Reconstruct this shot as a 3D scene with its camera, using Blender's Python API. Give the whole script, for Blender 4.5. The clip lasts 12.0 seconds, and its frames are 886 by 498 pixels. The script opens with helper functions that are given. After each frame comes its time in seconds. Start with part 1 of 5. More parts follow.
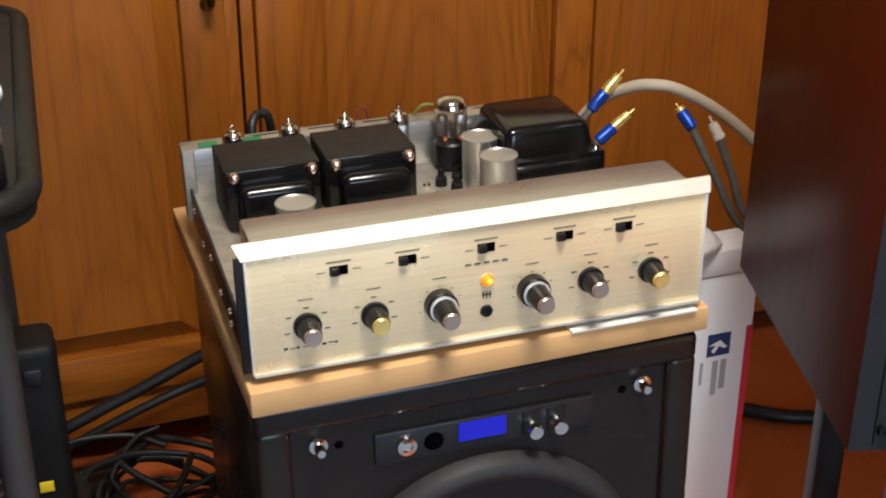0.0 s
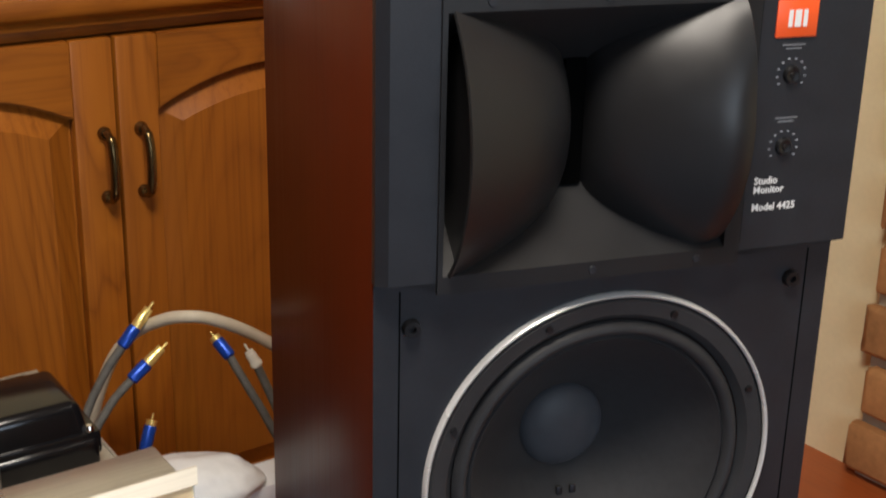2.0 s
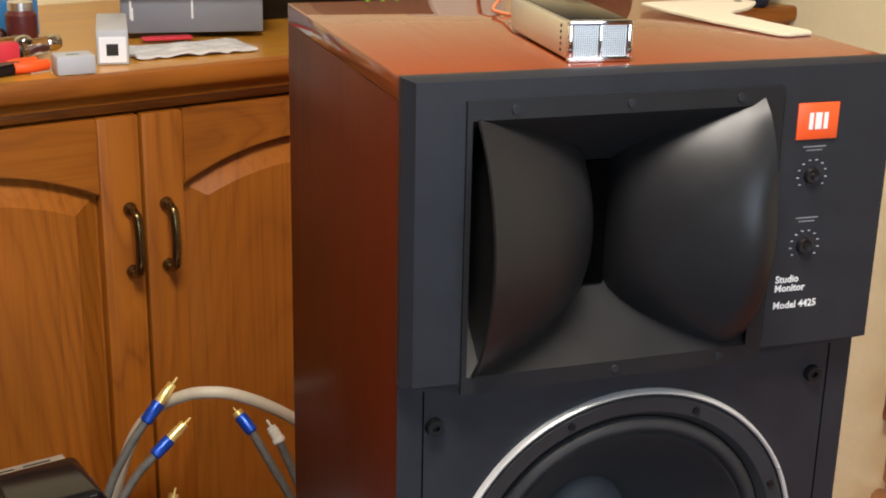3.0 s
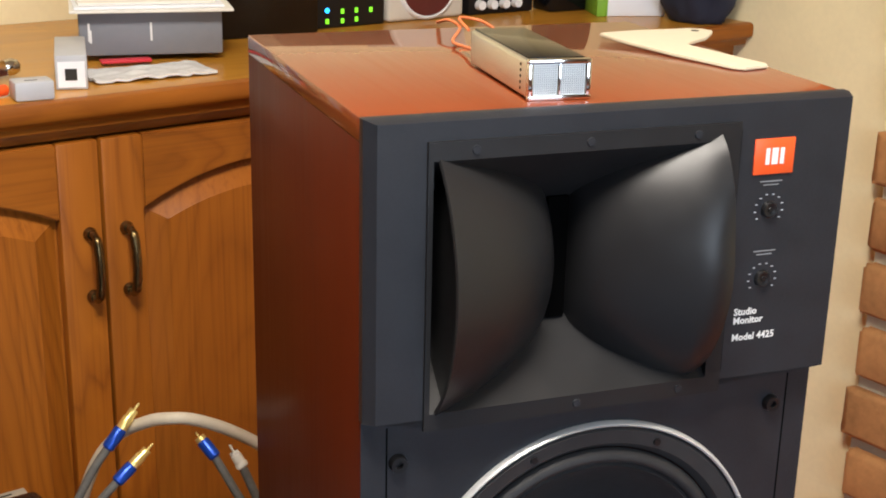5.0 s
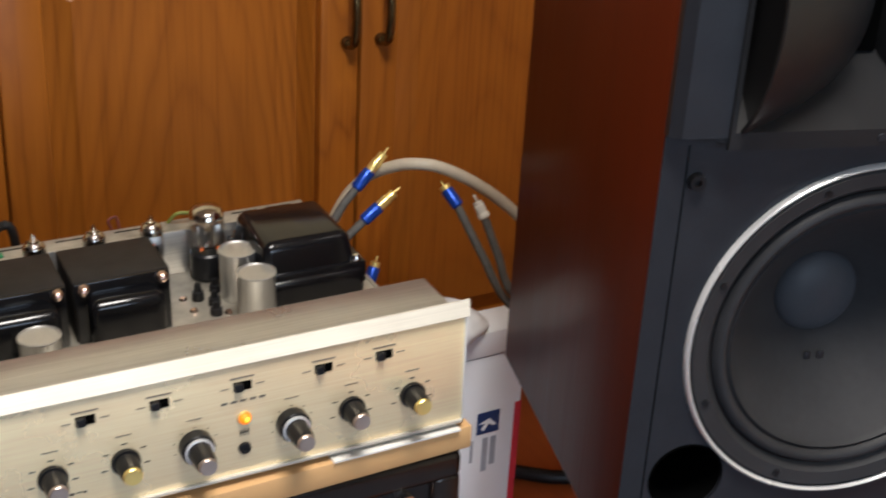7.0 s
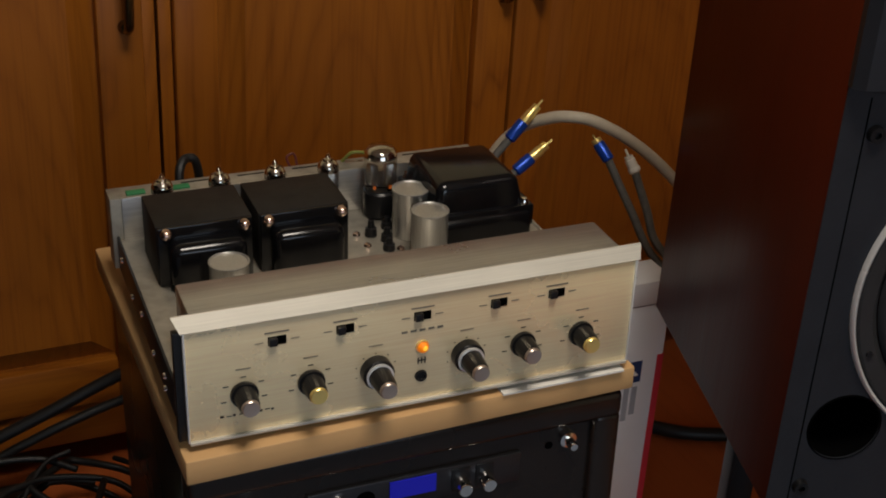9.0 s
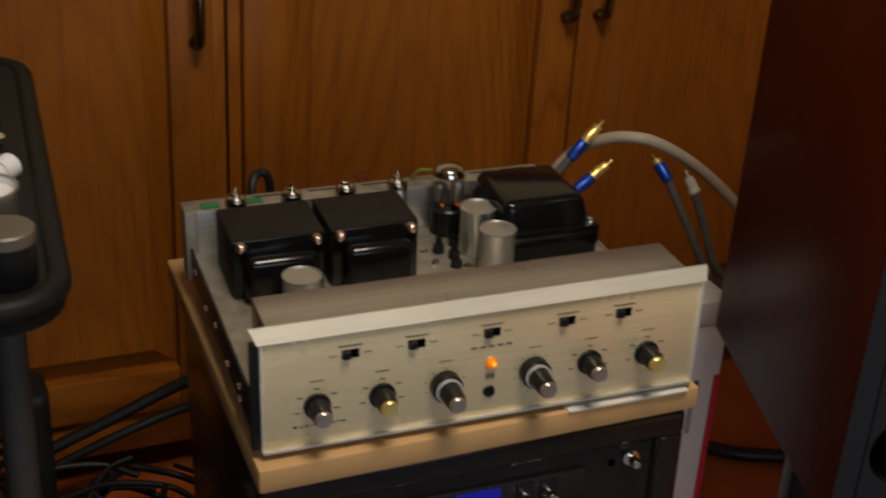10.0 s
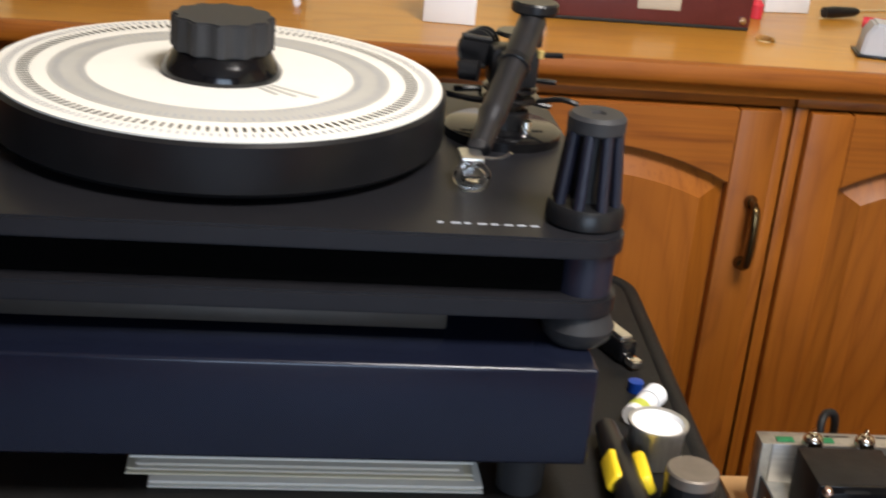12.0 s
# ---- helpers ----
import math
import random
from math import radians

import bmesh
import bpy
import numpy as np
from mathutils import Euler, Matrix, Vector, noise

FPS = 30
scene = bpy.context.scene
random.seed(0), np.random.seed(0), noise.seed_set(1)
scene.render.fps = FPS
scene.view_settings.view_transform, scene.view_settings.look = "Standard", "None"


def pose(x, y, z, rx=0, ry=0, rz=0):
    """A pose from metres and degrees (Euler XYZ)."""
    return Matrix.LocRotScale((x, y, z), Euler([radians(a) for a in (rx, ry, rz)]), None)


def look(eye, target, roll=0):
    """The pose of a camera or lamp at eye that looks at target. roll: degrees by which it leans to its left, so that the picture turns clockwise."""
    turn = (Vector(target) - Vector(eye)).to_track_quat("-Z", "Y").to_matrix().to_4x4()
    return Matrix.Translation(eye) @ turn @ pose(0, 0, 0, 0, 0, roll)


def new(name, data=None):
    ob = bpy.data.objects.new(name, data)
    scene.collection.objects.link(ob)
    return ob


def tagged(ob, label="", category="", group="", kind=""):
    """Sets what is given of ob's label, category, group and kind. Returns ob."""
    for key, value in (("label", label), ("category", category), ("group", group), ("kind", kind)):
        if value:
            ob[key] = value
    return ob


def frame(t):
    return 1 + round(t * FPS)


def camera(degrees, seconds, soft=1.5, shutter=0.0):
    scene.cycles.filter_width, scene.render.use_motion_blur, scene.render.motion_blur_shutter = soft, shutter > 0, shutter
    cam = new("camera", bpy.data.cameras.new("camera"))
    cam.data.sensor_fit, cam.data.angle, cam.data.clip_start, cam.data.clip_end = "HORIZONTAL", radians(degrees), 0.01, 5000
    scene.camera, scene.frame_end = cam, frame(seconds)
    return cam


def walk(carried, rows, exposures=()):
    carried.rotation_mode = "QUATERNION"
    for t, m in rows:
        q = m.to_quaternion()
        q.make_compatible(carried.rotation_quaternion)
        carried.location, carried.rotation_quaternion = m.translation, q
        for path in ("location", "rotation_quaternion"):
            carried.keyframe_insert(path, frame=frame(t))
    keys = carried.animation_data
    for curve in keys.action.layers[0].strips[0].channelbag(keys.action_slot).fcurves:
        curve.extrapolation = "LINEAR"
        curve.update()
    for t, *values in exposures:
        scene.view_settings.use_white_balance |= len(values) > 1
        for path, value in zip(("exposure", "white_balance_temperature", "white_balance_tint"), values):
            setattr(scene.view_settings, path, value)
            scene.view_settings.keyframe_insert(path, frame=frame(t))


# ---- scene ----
cam = camera(36.4, 12.0, 1.9, 0.4)
PATH = [
    (0, (0.08, 0.069, 1.096), (0.712, 1.759, 0.233), 0.2),
    (0.5, (0.093, 0.076, 1.115), (0.818, 1.746, 0.287), 1.3),
    (1, (0.184, 0.097, 1.157), (1.121, 1.705, 0.424), 1.2),
    (1.5, (0.216, 0.091, 1.167), (1.28, 1.628, 0.456), 2.5),
    (2, (0.243, 0.095, 1.201), (1.367, 1.6, 0.514), 1.3),
    (2.5, (0.242, 0.097, 1.233), (1.345, 1.634, 0.584), 0.9),
    (3, (0.242, 0.101, 1.246), (1.354, 1.64, 0.617), 1.2),
    (5, (0.243, 0.104, 1.273), (1.402, 1.61, 0.648), 1.3),
    (5.5, (0.232, 0.107, 1.261), (1.372, 1.61, 0.597), 1.6),
    (6, (0.205, 0.108, 1.238), (1.313, 1.609, 0.516), 2.2),
    (6.5, (0.167, 0.112, 1.203), (1.181, 1.632, 0.39), 3.1),
    (7, (0.126, 0.126, 1.185), (1.048, 1.678, 0.324), 3.3),
    (7.5, (0.095, 0.13, 1.178), (0.945, 1.704, 0.283), 2.9),
    (9.5, (0.042, 0.11, 1.179), (0.81, 1.715, 0.266), 3.6),
    (10, (0.021, 0.109, 1.189), (0.748, 1.742, 0.291), 3.6),
    (10.5, (-0.04, 0.12, 1.21), (0.546, 1.828, 0.349), 4.0),
    (11, (-0.114, 0.123, 1.236), (0.339, 1.889, 0.415), 4.4),
    (11.5, (-0.189, 0.117, 1.279), (0.151, 1.924, 0.493), 5.0),
    (12, (-0.252, 0.111, 1.299), (0.016, 1.946, 0.551), 5.6),
]
EXPOSURES = [(0.0, -0.1, 6150, 12), (0.5, -1.05, 6150, 12), (1.0, -1.45, 6500, 12), (1.5, -0.7, 6500, 12), (2.0, -0.35, 6400, 12), (2.5, -0.15, 6300, 12), (3.0, 0.0, 6300, 12), (5.0, 0.17, 6300, 12), (5.5, 0.1, 6300, 12), (6.0, 0.2, 6300, 12), (6.5, 0.15, 6300, 12), (7.0, -0.28, 6000, 12), (7.5, -0.87, 6250, 12), (9.5, -1.47, 6650, 12), (10.0, -1.52, 6900, 12), (10.5, -1.37, 7200, 12), (11.0, -0.96, 7400, 12), (11.5, -0.25, 6500, 12), (12.0, -0.03, 6000, 12)]
walk(cam, [(t, look(eye, target, roll)) for t, eye, target, roll in PATH], EXPOSURES)

# ---- light: a ceiling panel lamp and a tall window behind the camera ----
world = bpy.data.worlds.new("world")
scene.world = world
world.use_nodes = True
wn = world.node_tree.nodes
sky = wn.new("ShaderNodeTexSky")
sky.sky_type, sky.sun_disc = "NISHITA", False
sky.sun_elevation, sky.sun_rotation = radians(38), radians(200)
wn["Background"].inputs["Strength"].default_value = 0.12
world.node_tree.links.new(sky.outputs[0], wn["Background"].inputs[0])

sun_data = bpy.data.lights.new("sun", "SUN")
sun_data.energy, sun_data.angle, sun_data.color = 2.0, radians(0.6), (1.0, 0.94, 0.85)
sun = new("sun", sun_data)
sun.matrix_world = look((2.0, 6.0, 6.0), (0.0, 0.0, 0.0))


def area_light(name, eye, target, sx, sy, watts, colour):
    d = bpy.data.lights.new(name, "AREA")
    d.shape, d.size, d.size_y, d.energy, d.color = "RECTANGLE", sx, sy, watts, colour
    ob = new(name, d)
    ob.matrix_world = look(eye, target)
    return ob


area_light("daylight_south", (0.15, -2.30, 1.34), (0.25, 0.0, 1.15), 1.6, 1.5, 46, (0.70, 0.85, 1.0))
area_light("ceiling_panel_light", (0.40, 0.36, 2.395), (0.40, 0.36, 0.0), 0.58, 0.58, 62, (1.0, 0.91, 0.78))


# ---- materials ----
def nodes_of(name):
    m = bpy.data.materials.new(name)
    m.use_nodes = True
    nt = m.node_tree
    return m, nt.nodes, nt.links, nt.nodes["Principled BSDF"]


def varied_coords(n, l, scale, shift=7.0):
    """Object coordinates in metres, moved by a random amount for each object."""
    tc, info, add, mp = n.new("ShaderNodeTexCoord"), n.new("ShaderNodeObjectInfo"), n.new("ShaderNodeVectorMath"), n.new("ShaderNodeMapping")
    mul = n.new("ShaderNodeMath")
    mul.operation, mul.inputs[1].default_value = "MULTIPLY", shift
    l.new(info.outputs["Random"], mul.inputs[0])
    l.new(tc.outputs["Object"], add.inputs[0])
    l.new(mul.outputs[0], add.inputs[1])
    l.new(add.outputs[0], mp.inputs["Vector"])
    mp.inputs["Scale"].default_value = scale
    return mp.outputs[0]


def ramp(n, l, fac, stops):
    r = n.new("ShaderNodeValToRGB")
    while len(r.color_ramp.elements) < len(stops):
        r.color_ramp.elements.new(0.5)
    for e, (p, c) in zip(r.color_ramp.elements, stops):
        e.position, e.color = p, (*c, 1)
    l.new(fac, r.inputs[0])
    return r.outputs[0]


def noise_tex(n, l, vec, scale, detail=4.0, rough=0.55, distort=0.0):
    t = n.new("ShaderNodeTexNoise")
    t.inputs["Scale"].default_value, t.inputs["Detail"].default_value = scale, detail
    t.inputs["Roughness"].default_value, t.inputs["Distortion"].default_value = rough, distort
    if vec is not None:
        l.new(vec, t.inputs["Vector"])
    return t.outputs["Fac"]


def mixed(n, l, fac, a, b, mode="MIX"):
    m = n.new("ShaderNodeMix")
    m.data_type, m.blend_type = "RGBA", mode
    for socket, v in ((m.inputs[0], fac), (m.inputs[6], a), (m.inputs[7], b)):
        if isinstance(v, (int, float)):
            socket.default_value = v
        elif isinstance(v, tuple):
            socket.default_value = (*v, 1)
        else:
            l.new(v, socket)
    return m.outputs[2]


def bumped(n, l, bsdf, height, strength, distance):
    b = n.new("ShaderNodeBump")
    b.inputs["Strength"].default_value, b.inputs["Distance"].default_value = strength, distance
    l.new(height, b.inputs["Height"])
    l.new(b.outputs[0], bsdf.inputs["Normal"])


def plain(name, colour, rough=0.5, metal=0.0, spots=0.15, grain=60.0, bump=0.0, coat=0.0, spec=0.5):
    """A surface of one colour with fine and coarse unevenness in tone and gloss."""
    m, n, l, b = nodes_of(name)
    v = varied_coords(n, l, (1, 1, 1))
    fine, coarse = noise_tex(n, l, v, grain, 5), noise_tex(n, l, v, grain * 0.12, 3)
    lo, hi = tuple(c * (1 - spots) for c in colour), tuple(min(1, c * (1 + spots)) for c in colour)
    c1 = ramp(n, l, coarse, [(0.3, lo), (0.7, hi)])
    c2 = ramp(n, l, fine, [(0.3, lo), (0.7, hi)])
    l.new(mixed(n, l, 0.4, c1, c2), b.inputs["Base Color"])
    r = n.new("ShaderNodeMapRange")
    r.inputs["To Min"].default_value, r.inputs["To Max"].default_value = max(0.02, rough - 0.08), min(1, rough + 0.08)
    l.new(coarse, r.inputs["Value"])
    l.new(r.outputs[0], b.inputs["Roughness"])
    b.inputs["Metallic"].default_value, b.inputs["Coat Weight"].default_value = metal, coat
    b.inputs["Coat Roughness"].default_value, b.inputs["Specular IOR Level"].default_value = 0.12, spec
    if bump:
        bumped(n, l, b, fine, bump, 0.002)
    return m


def wood(name, light, dark, along="z", rough=0.35, coat=0.3, figure=1.0, bands=9.0, bump=0.15, coat_rough=0.15, pores=0.35, spec=0.5, cathedral=None):
    """Timber: wandering growth bands and fine pores, drawn out along one axis."""
    m, n, l, b = nodes_of(name)
    k = {"x": (0.24, 1, 1), "y": (1, 0.24, 1), "z": (1, 1, 0.24)}[along]
    v = varied_coords(n, l, k)
    wander = noise_tex(n, l, v, 4.2, 4, 0.45, 0.35)
    band = n.new("ShaderNodeMath")
    band.operation, band.inputs[1].default_value = "MULTIPLY", bands
    l.new(wander, band.inputs[0])
    if cathedral:
        # nested arches of a flat-sawn board, over a board of the given width and height
        def calc(op, a, b_):
            q = n.new("ShaderNodeMath")
            q.operation = op
            for s, v_ in zip(q.inputs, (a, b_)):
                if isinstance(v_, (int, float)):
                    s.default_value = v_
                else:
                    l.new(v_, s)
            return q.outputs[0]

        gen, xyz, info = n.new("ShaderNodeTexCoord"), n.new("ShaderNodeSeparateXYZ"), n.new("ShaderNodeObjectInfo")
        l.new(gen.outputs["Generated"], xyz.inputs[0])
        x = calc("MULTIPLY", calc("SUBTRACT", xyz.outputs[0], calc("ADD", calc("MULTIPLY", info.outputs["Random"], 0.4), 0.3)), cathedral[0])
        z = calc("MULTIPLY", xyz.outputs[2], cathedral[1])
        rise = calc("ADD", z, calc("MULTIPLY", calc("MULTIPLY", x, x), 34.0))
        wave = noise_tex(n, l, varied_coords(n, l, (1, 1, 0.18)), 16.0, 3, 0.5)
        total = calc("ADD", calc("MULTIPLY", rise, 6.5), calc("ADD", calc("MULTIPLY", wander, 6.0), calc("MULTIPLY", wave, 1.4)))
        band = n.new("ShaderNodeMath")
        band.operation, band.inputs[1].default_value = "MULTIPLY", 1.0
        l.new(total, band.inputs[0])
    saw = n.new("ShaderNodeMath")
    saw.operation = "FRACT"
    l.new(band.outputs[0], saw.inputs[0])
    fine = noise_tex(n, l, varied_coords(n, l, tuple(c * 1.0 if c == 1 else 0.02 for c in k)), 160.0, 4, 0.6)
    broad = noise_tex(n, l, varied_coords(n, l, (1, 1, 1)), 2.2, 2)
    mid = tuple((p + q) / 2 for p, q in zip(light, dark))
    rings = ramp(n, l, saw.outputs[0], [(0.0, mid), (0.30, light), (0.72, tuple(0.6 * p + 0.4 * q for p, q in zip(light, dark))), (0.90, dark), (1.0, mid)])
    patch = n.new("ShaderNodeMapRange")
    patch.inputs["From Min"].default_value, patch.inputs["From Max"].default_value = 0.35, 0.65
    patch.inputs["To Min"].default_value, patch.inputs["To Max"].default_value = 0.18 * figure, 0.78 * figure
    l.new(noise_tex(n, l, varied_coords(n, l, tuple(c if c == 1 else 0.3 for c in k)), 7.0, 3), patch.inputs["Value"])
    base = mixed(n, l, patch.outputs[0], mid, rings)
    pore = ramp(n, l, fine, [(0.30, dark), (0.52, light)])
    base = mixed(n, l, pores, base, pore)
    tone = ramp(n, l, broad, [(0.3, (0.78, 0.78, 0.78)), (0.7, (1.1, 1.08, 1.05))])
    base = mixed(n, l, 0.8, base, tone, "MULTIPLY")
    l.new(base, b.inputs["Base Color"])
    r = n.new("ShaderNodeMapRange")
    r.inputs["To Min"].default_value, r.inputs["To Max"].default_value = rough - 0.07, rough + 0.1
    l.new(fine, r.inputs["Value"])
    l.new(r.outputs[0], b.inputs["Roughness"])
    b.inputs["Coat Weight"].default_value, b.inputs["Coat Roughness"].default_value = coat, coat_rough
    b.inputs["Specular IOR Level"].default_value = spec
    if bump:
        bumped(n, l, b, fine, bump, 0.0008)
    return m


def brushed(name, colour, along="x", rough=0.3, metal=1.0, streak=0.12, relief=0.12):
    m, n, l, b = nodes_of(name)
    k = {"x": (0.02, 1, 1), "z": (1, 1, 0.02), "y": (1, 0.02, 1)}[along]
    v = varied_coords(n, l, k)
    fine, soil = noise_tex(n, l, v, 700.0, 3, 0.6), noise_tex(n, l, varied_coords(n, l, (1, 1, 1)), 9.0, 5)
    lo, hi = tuple(c * (1 - streak) for c in colour), tuple(min(1, c * (1 + streak)) for c in colour)
    c = mixed(n, l, 0.35, ramp(n, l, fine, [(0.3, lo), (0.7, hi)]), ramp(n, l, soil, [(0.35, lo), (0.65, hi)]))
    l.new(c, b.inputs["Base Color"])
    b.inputs["Metallic"].default_value = metal
    r = n.new("ShaderNodeMapRange")
    r.inputs["To Min"].default_value, r.inputs["To Max"].default_value = rough - 0.07, rough + 0.12
    l.new(soil, r.inputs["Value"])
    l.new(r.outputs[0], b.inputs["Roughness"])
    bumped(n, l, b, fine, relief, 0.0004)
    return m


def glowing(name, colour, strength):
    m, n, l, b = nodes_of(name)
    b.inputs["Base Color"].default_value = (*colour, 1)
    b.inputs["Emission Color"].default_value = (*colour, 1)
    b.inputs["Emission Strength"].default_value = strength
    return m


def clear(name, tint=(1, 1, 1), rough=0.02):
    m, n, l, b = nodes_of(name)
    b.inputs["Base Color"].default_value = (*tint, 1)
    b.inputs["Transmission Weight"].default_value, b.inputs["Roughness"].default_value, b.inputs["IOR"].default_value = 1.0, rough, 1.45
    return m


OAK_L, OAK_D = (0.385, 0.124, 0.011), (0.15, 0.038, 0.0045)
# blue-grey for an added floor sheet that cools the bounce light
bounce_mat = plain("cool bounce sheet", (0.19, 0.235, 0.32), 0.95, spots=0.25, grain=150, bump=0.5)
oak_up = wood("oak upright", OAK_L, OAK_D, "z", 0.42, 0.05, 1.0, 15, 0.10, 0.2, 0.25, 0.28)
oak_panel = wood("oak flat-sawn panel", OAK_L, OAK_D, "z", 0.42, 0.05, 0.72, 15, 0.10, 0.2, 0.30, 0.28, (0.37, 0.68))
oak_across = wood("oak across", OAK_L, OAK_D, "x", 0.42, 0.05, 1.0, 15, 0.10, 0.2, 0.25, 0.28)
# yellower oak, raised further to hold the stronger lamplight on the worktop
oak_top_lit = wood("oak worktop", (0.60, 0.285, 0.032), (0.35, 0.145, 0.015), "x", 0.30, 0.22, 1.0, 14, coat_rough=0.08, spec=0.35)
# one veneer in two tones: side shade and top light are in the colours
cherry_shaded = wood("cherry veneer, shaded tone", (0.118, 0.0165, 0.0038), (0.072, 0.0090, 0.0024), "z", 0.5, 0.18, 0.6, 7, 0.0, 0.26, 0.2, 0.06)
cherry_lit = wood("cherry veneer, lit tone", (0.26, 0.048, 0.008), (0.17, 0.028, 0.005), "y", 0.40, 0.9, 0.4, 6, 0.0, 0.05, 0.14, 0.2)
floor_wood = wood("red floor boards", (0.44, 0.110, 0.026), (0.30, 0.065, 0.015), "y", 0.4, 0.15, 0.5)
board_mat = wood("tan fibreboard", (0.68, 0.42, 0.19), (0.56, 0.32, 0.13), "x", 0.6, 0.0, 0.2, pores=0.15)
plaster = plain("cream wall paint", (0.92, 0.80, 0.50), 0.75, spots=0.05, grain=90, bump=0.12)
# ceiling is out of view; its tone is lowered to weaken the bounce
ceiling_mat = plain("toned-down unseen ceiling", (0.50, 0.44, 0.36), 0.85, spots=0.03, grain=40, bump=0.1)
brick_mat = plain("tan brick", (0.44, 0.21, 0.075), 0.85, spots=0.28, grain=70, bump=0.5)
mortar = plain("pale mortar", (0.58, 0.50, 0.36), 0.9, spots=0.12, grain=120, bump=0.5)
baffle_mat = plain("dark blue-grey baffle paint", (0.0172, 0.0188, 0.0236), 0.44, spots=0.14, grain=300, bump=0.06, spec=0.3)
horn_mat = plain("satin black moulded horn", (0.0130, 0.0130, 0.0140), 0.38, spots=0.06, grain=400, bump=0.0, spec=0.30)
cone_mat = plain("black paper cone", (0.030, 0.030, 0.032), 0.62, spots=0.2, grain=120, bump=0.12, spec=0.2)
cap_mat = plain("grey dust cap", (0.050, 0.054, 0.062), 0.5, spots=0.1, grain=90, spec=0.25)
rubber = plain("black rubber", (0.028, 0.028, 0.030), 0.55, spots=0.2, spec=0.25)
black_paint = plain("black lacquer", (0.009, 0.009, 0.010), 0.32, spots=0.3, grain=40, spec=0.3)
sub_paint = plain("dark brown-black satin lacquer", (0.013, 0.009, 0.0075), 0.28, spots=0.25, grain=60, bump=0.03, spec=0.4)
gloss_black = plain("glossy black enamel", (0.005, 0.005, 0.006), 0.15, spots=0.3, grain=30, spec=0.42)
trans_top = plain("worn black core paper", (0.013, 0.011, 0.0095), 0.55, spots=0.65, grain=75, bump=0.2, spec=0.3)
dark_metal = plain("dark gunmetal", (0.05, 0.05, 0.055), 0.38, metal=0.8)
# near-black without gloss: shade inside holes and gaps is put into the colour
recess_shade = plain("near-black recess shade", (0.002, 0.002, 0.002), 0.9, spec=0)
pale_silver = plain("bright satin silver", (0.80, 0.80, 0.79), 0.28, metal=0.4, spots=0.04)
tip_metal = plain("dull pinkish nickel", (0.52, 0.43, 0.38), 0.32, metal=0.8, spots=0.1)
silver = brushed("brushed silver aluminium", (0.80, 0.79, 0.76), "x", 0.30)
panel_metal = brushed("brushed champagne aluminium", (1.0, 0.78, 0.50), "x", 0.25, 0.38, 0.12, 0.15)
lip_metal = brushed("pale champagne trim", (0.66, 0.62, 0.53), "x", 0.45, 0.35)
cover_metal = brushed("dull grey steel", (0.56, 0.55, 0.53), "x", 0.27, 0.85, 0.2)
deck_metal = plain("soiled chassis plating", (0.40, 0.37, 0.31), 0.45, metal=0.6, spots=0.45, grain=70)
can_metal = brushed("spun aluminium can", (0.58, 0.57, 0.54), "z", 0.32, 0.8, 0.2)
chrome = plain("polished chrome", (0.85, 0.83, 0.8), 0.10, metal=1.0, spots=0.05)
copper = plain("copper-coloured screw", (0.86, 0.62, 0.52), 0.25, metal=1.0)
gold = plain("gold plating", (0.98, 0.74, 0.26), 0.30, metal=0.75, spots=0.05)
brass = plain("aged brass", (0.17, 0.115, 0.05), 0.26, metal=0.95, spots=0.4, grain=90)
blue_sleeve = plain("anodised blue sleeve", (0.012, 0.065, 0.42), 0.3, metal=0.5, spots=0.1)
beige_rubber = plain("beige cable jacket", (0.50, 0.44, 0.34), 0.5, spots=0.12, grain=80)
grey_mesh = plain("grey braided jacket", (0.10, 0.095, 0.085), 0.6, spots=0.4, grain=500, bump=0.3)
black_cable = plain("black cable jacket", (0.010, 0.0095, 0.0095), 0.45, spots=0.2, spec=0.3)
white_card = plain("white card", (0.82, 0.84, 0.88), 0.6, spots=0.04, grain=30)
white_plastic = plain("white plastic", (0.80, 0.80, 0.80), 0.35, spots=0.05)
plastic_film = plain("milky plastic film", (0.70, 0.71, 0.72), 0.25, spots=0.12, grain=60, bump=0.3)
red_print = plain("red print", (0.62, 0.03, 0.05), 0.55, spots=0.06)
navy_print = plain("navy print", (0.012, 0.04, 0.14), 0.55, spots=0.06)
ink = plain("black ink", (0.03, 0.028, 0.025), 0.6, spec=0.2)
dim_print = plain("dull grey print", (0.20, 0.21, 0.23), 0.6)
mark_ink = plain("brown-grey print", (0.16, 0.14, 0.11), 0.6)
grey_ink = plain("grey print", (0.35, 0.37, 0.42), 0.6)
orange_sign = plain("orange badge enamel", (0.86, 0.10, 0.015), 0.4, spots=0.04)
white_ink = plain("white print", (0.75, 0.76, 0.76), 0.55, spots=0.05)
amber = glowing("lit amber lens", (1.0, 0.24, 0.004), 0.9)
amber_core = glowing("lit amber lens centre", (1.0, 0.50, 0.03), 1.8)
heater = glowing("glowing valve heater", (1.0, 0.22, 0.03), 0.45)
lcd_blue = glowing("lit blue display", (0.006, 0.009, 0.42), 0.4)
diffuser_mat = glowing("lit diffuser", (1.0, 0.94, 0.84), 3.0)
# assumed finish for walls out of view, dark to hold down ambient light
unseen_wall_mat = wood("dark brown of unseen walls", (0.13, 0.065, 0.028), (0.07, 0.034, 0.014), "z", 0.5, 0.1)
glass = clear("clear glass")
tube_glass = clear("smoky valve glass", (0.75, 0.72, 0.68))
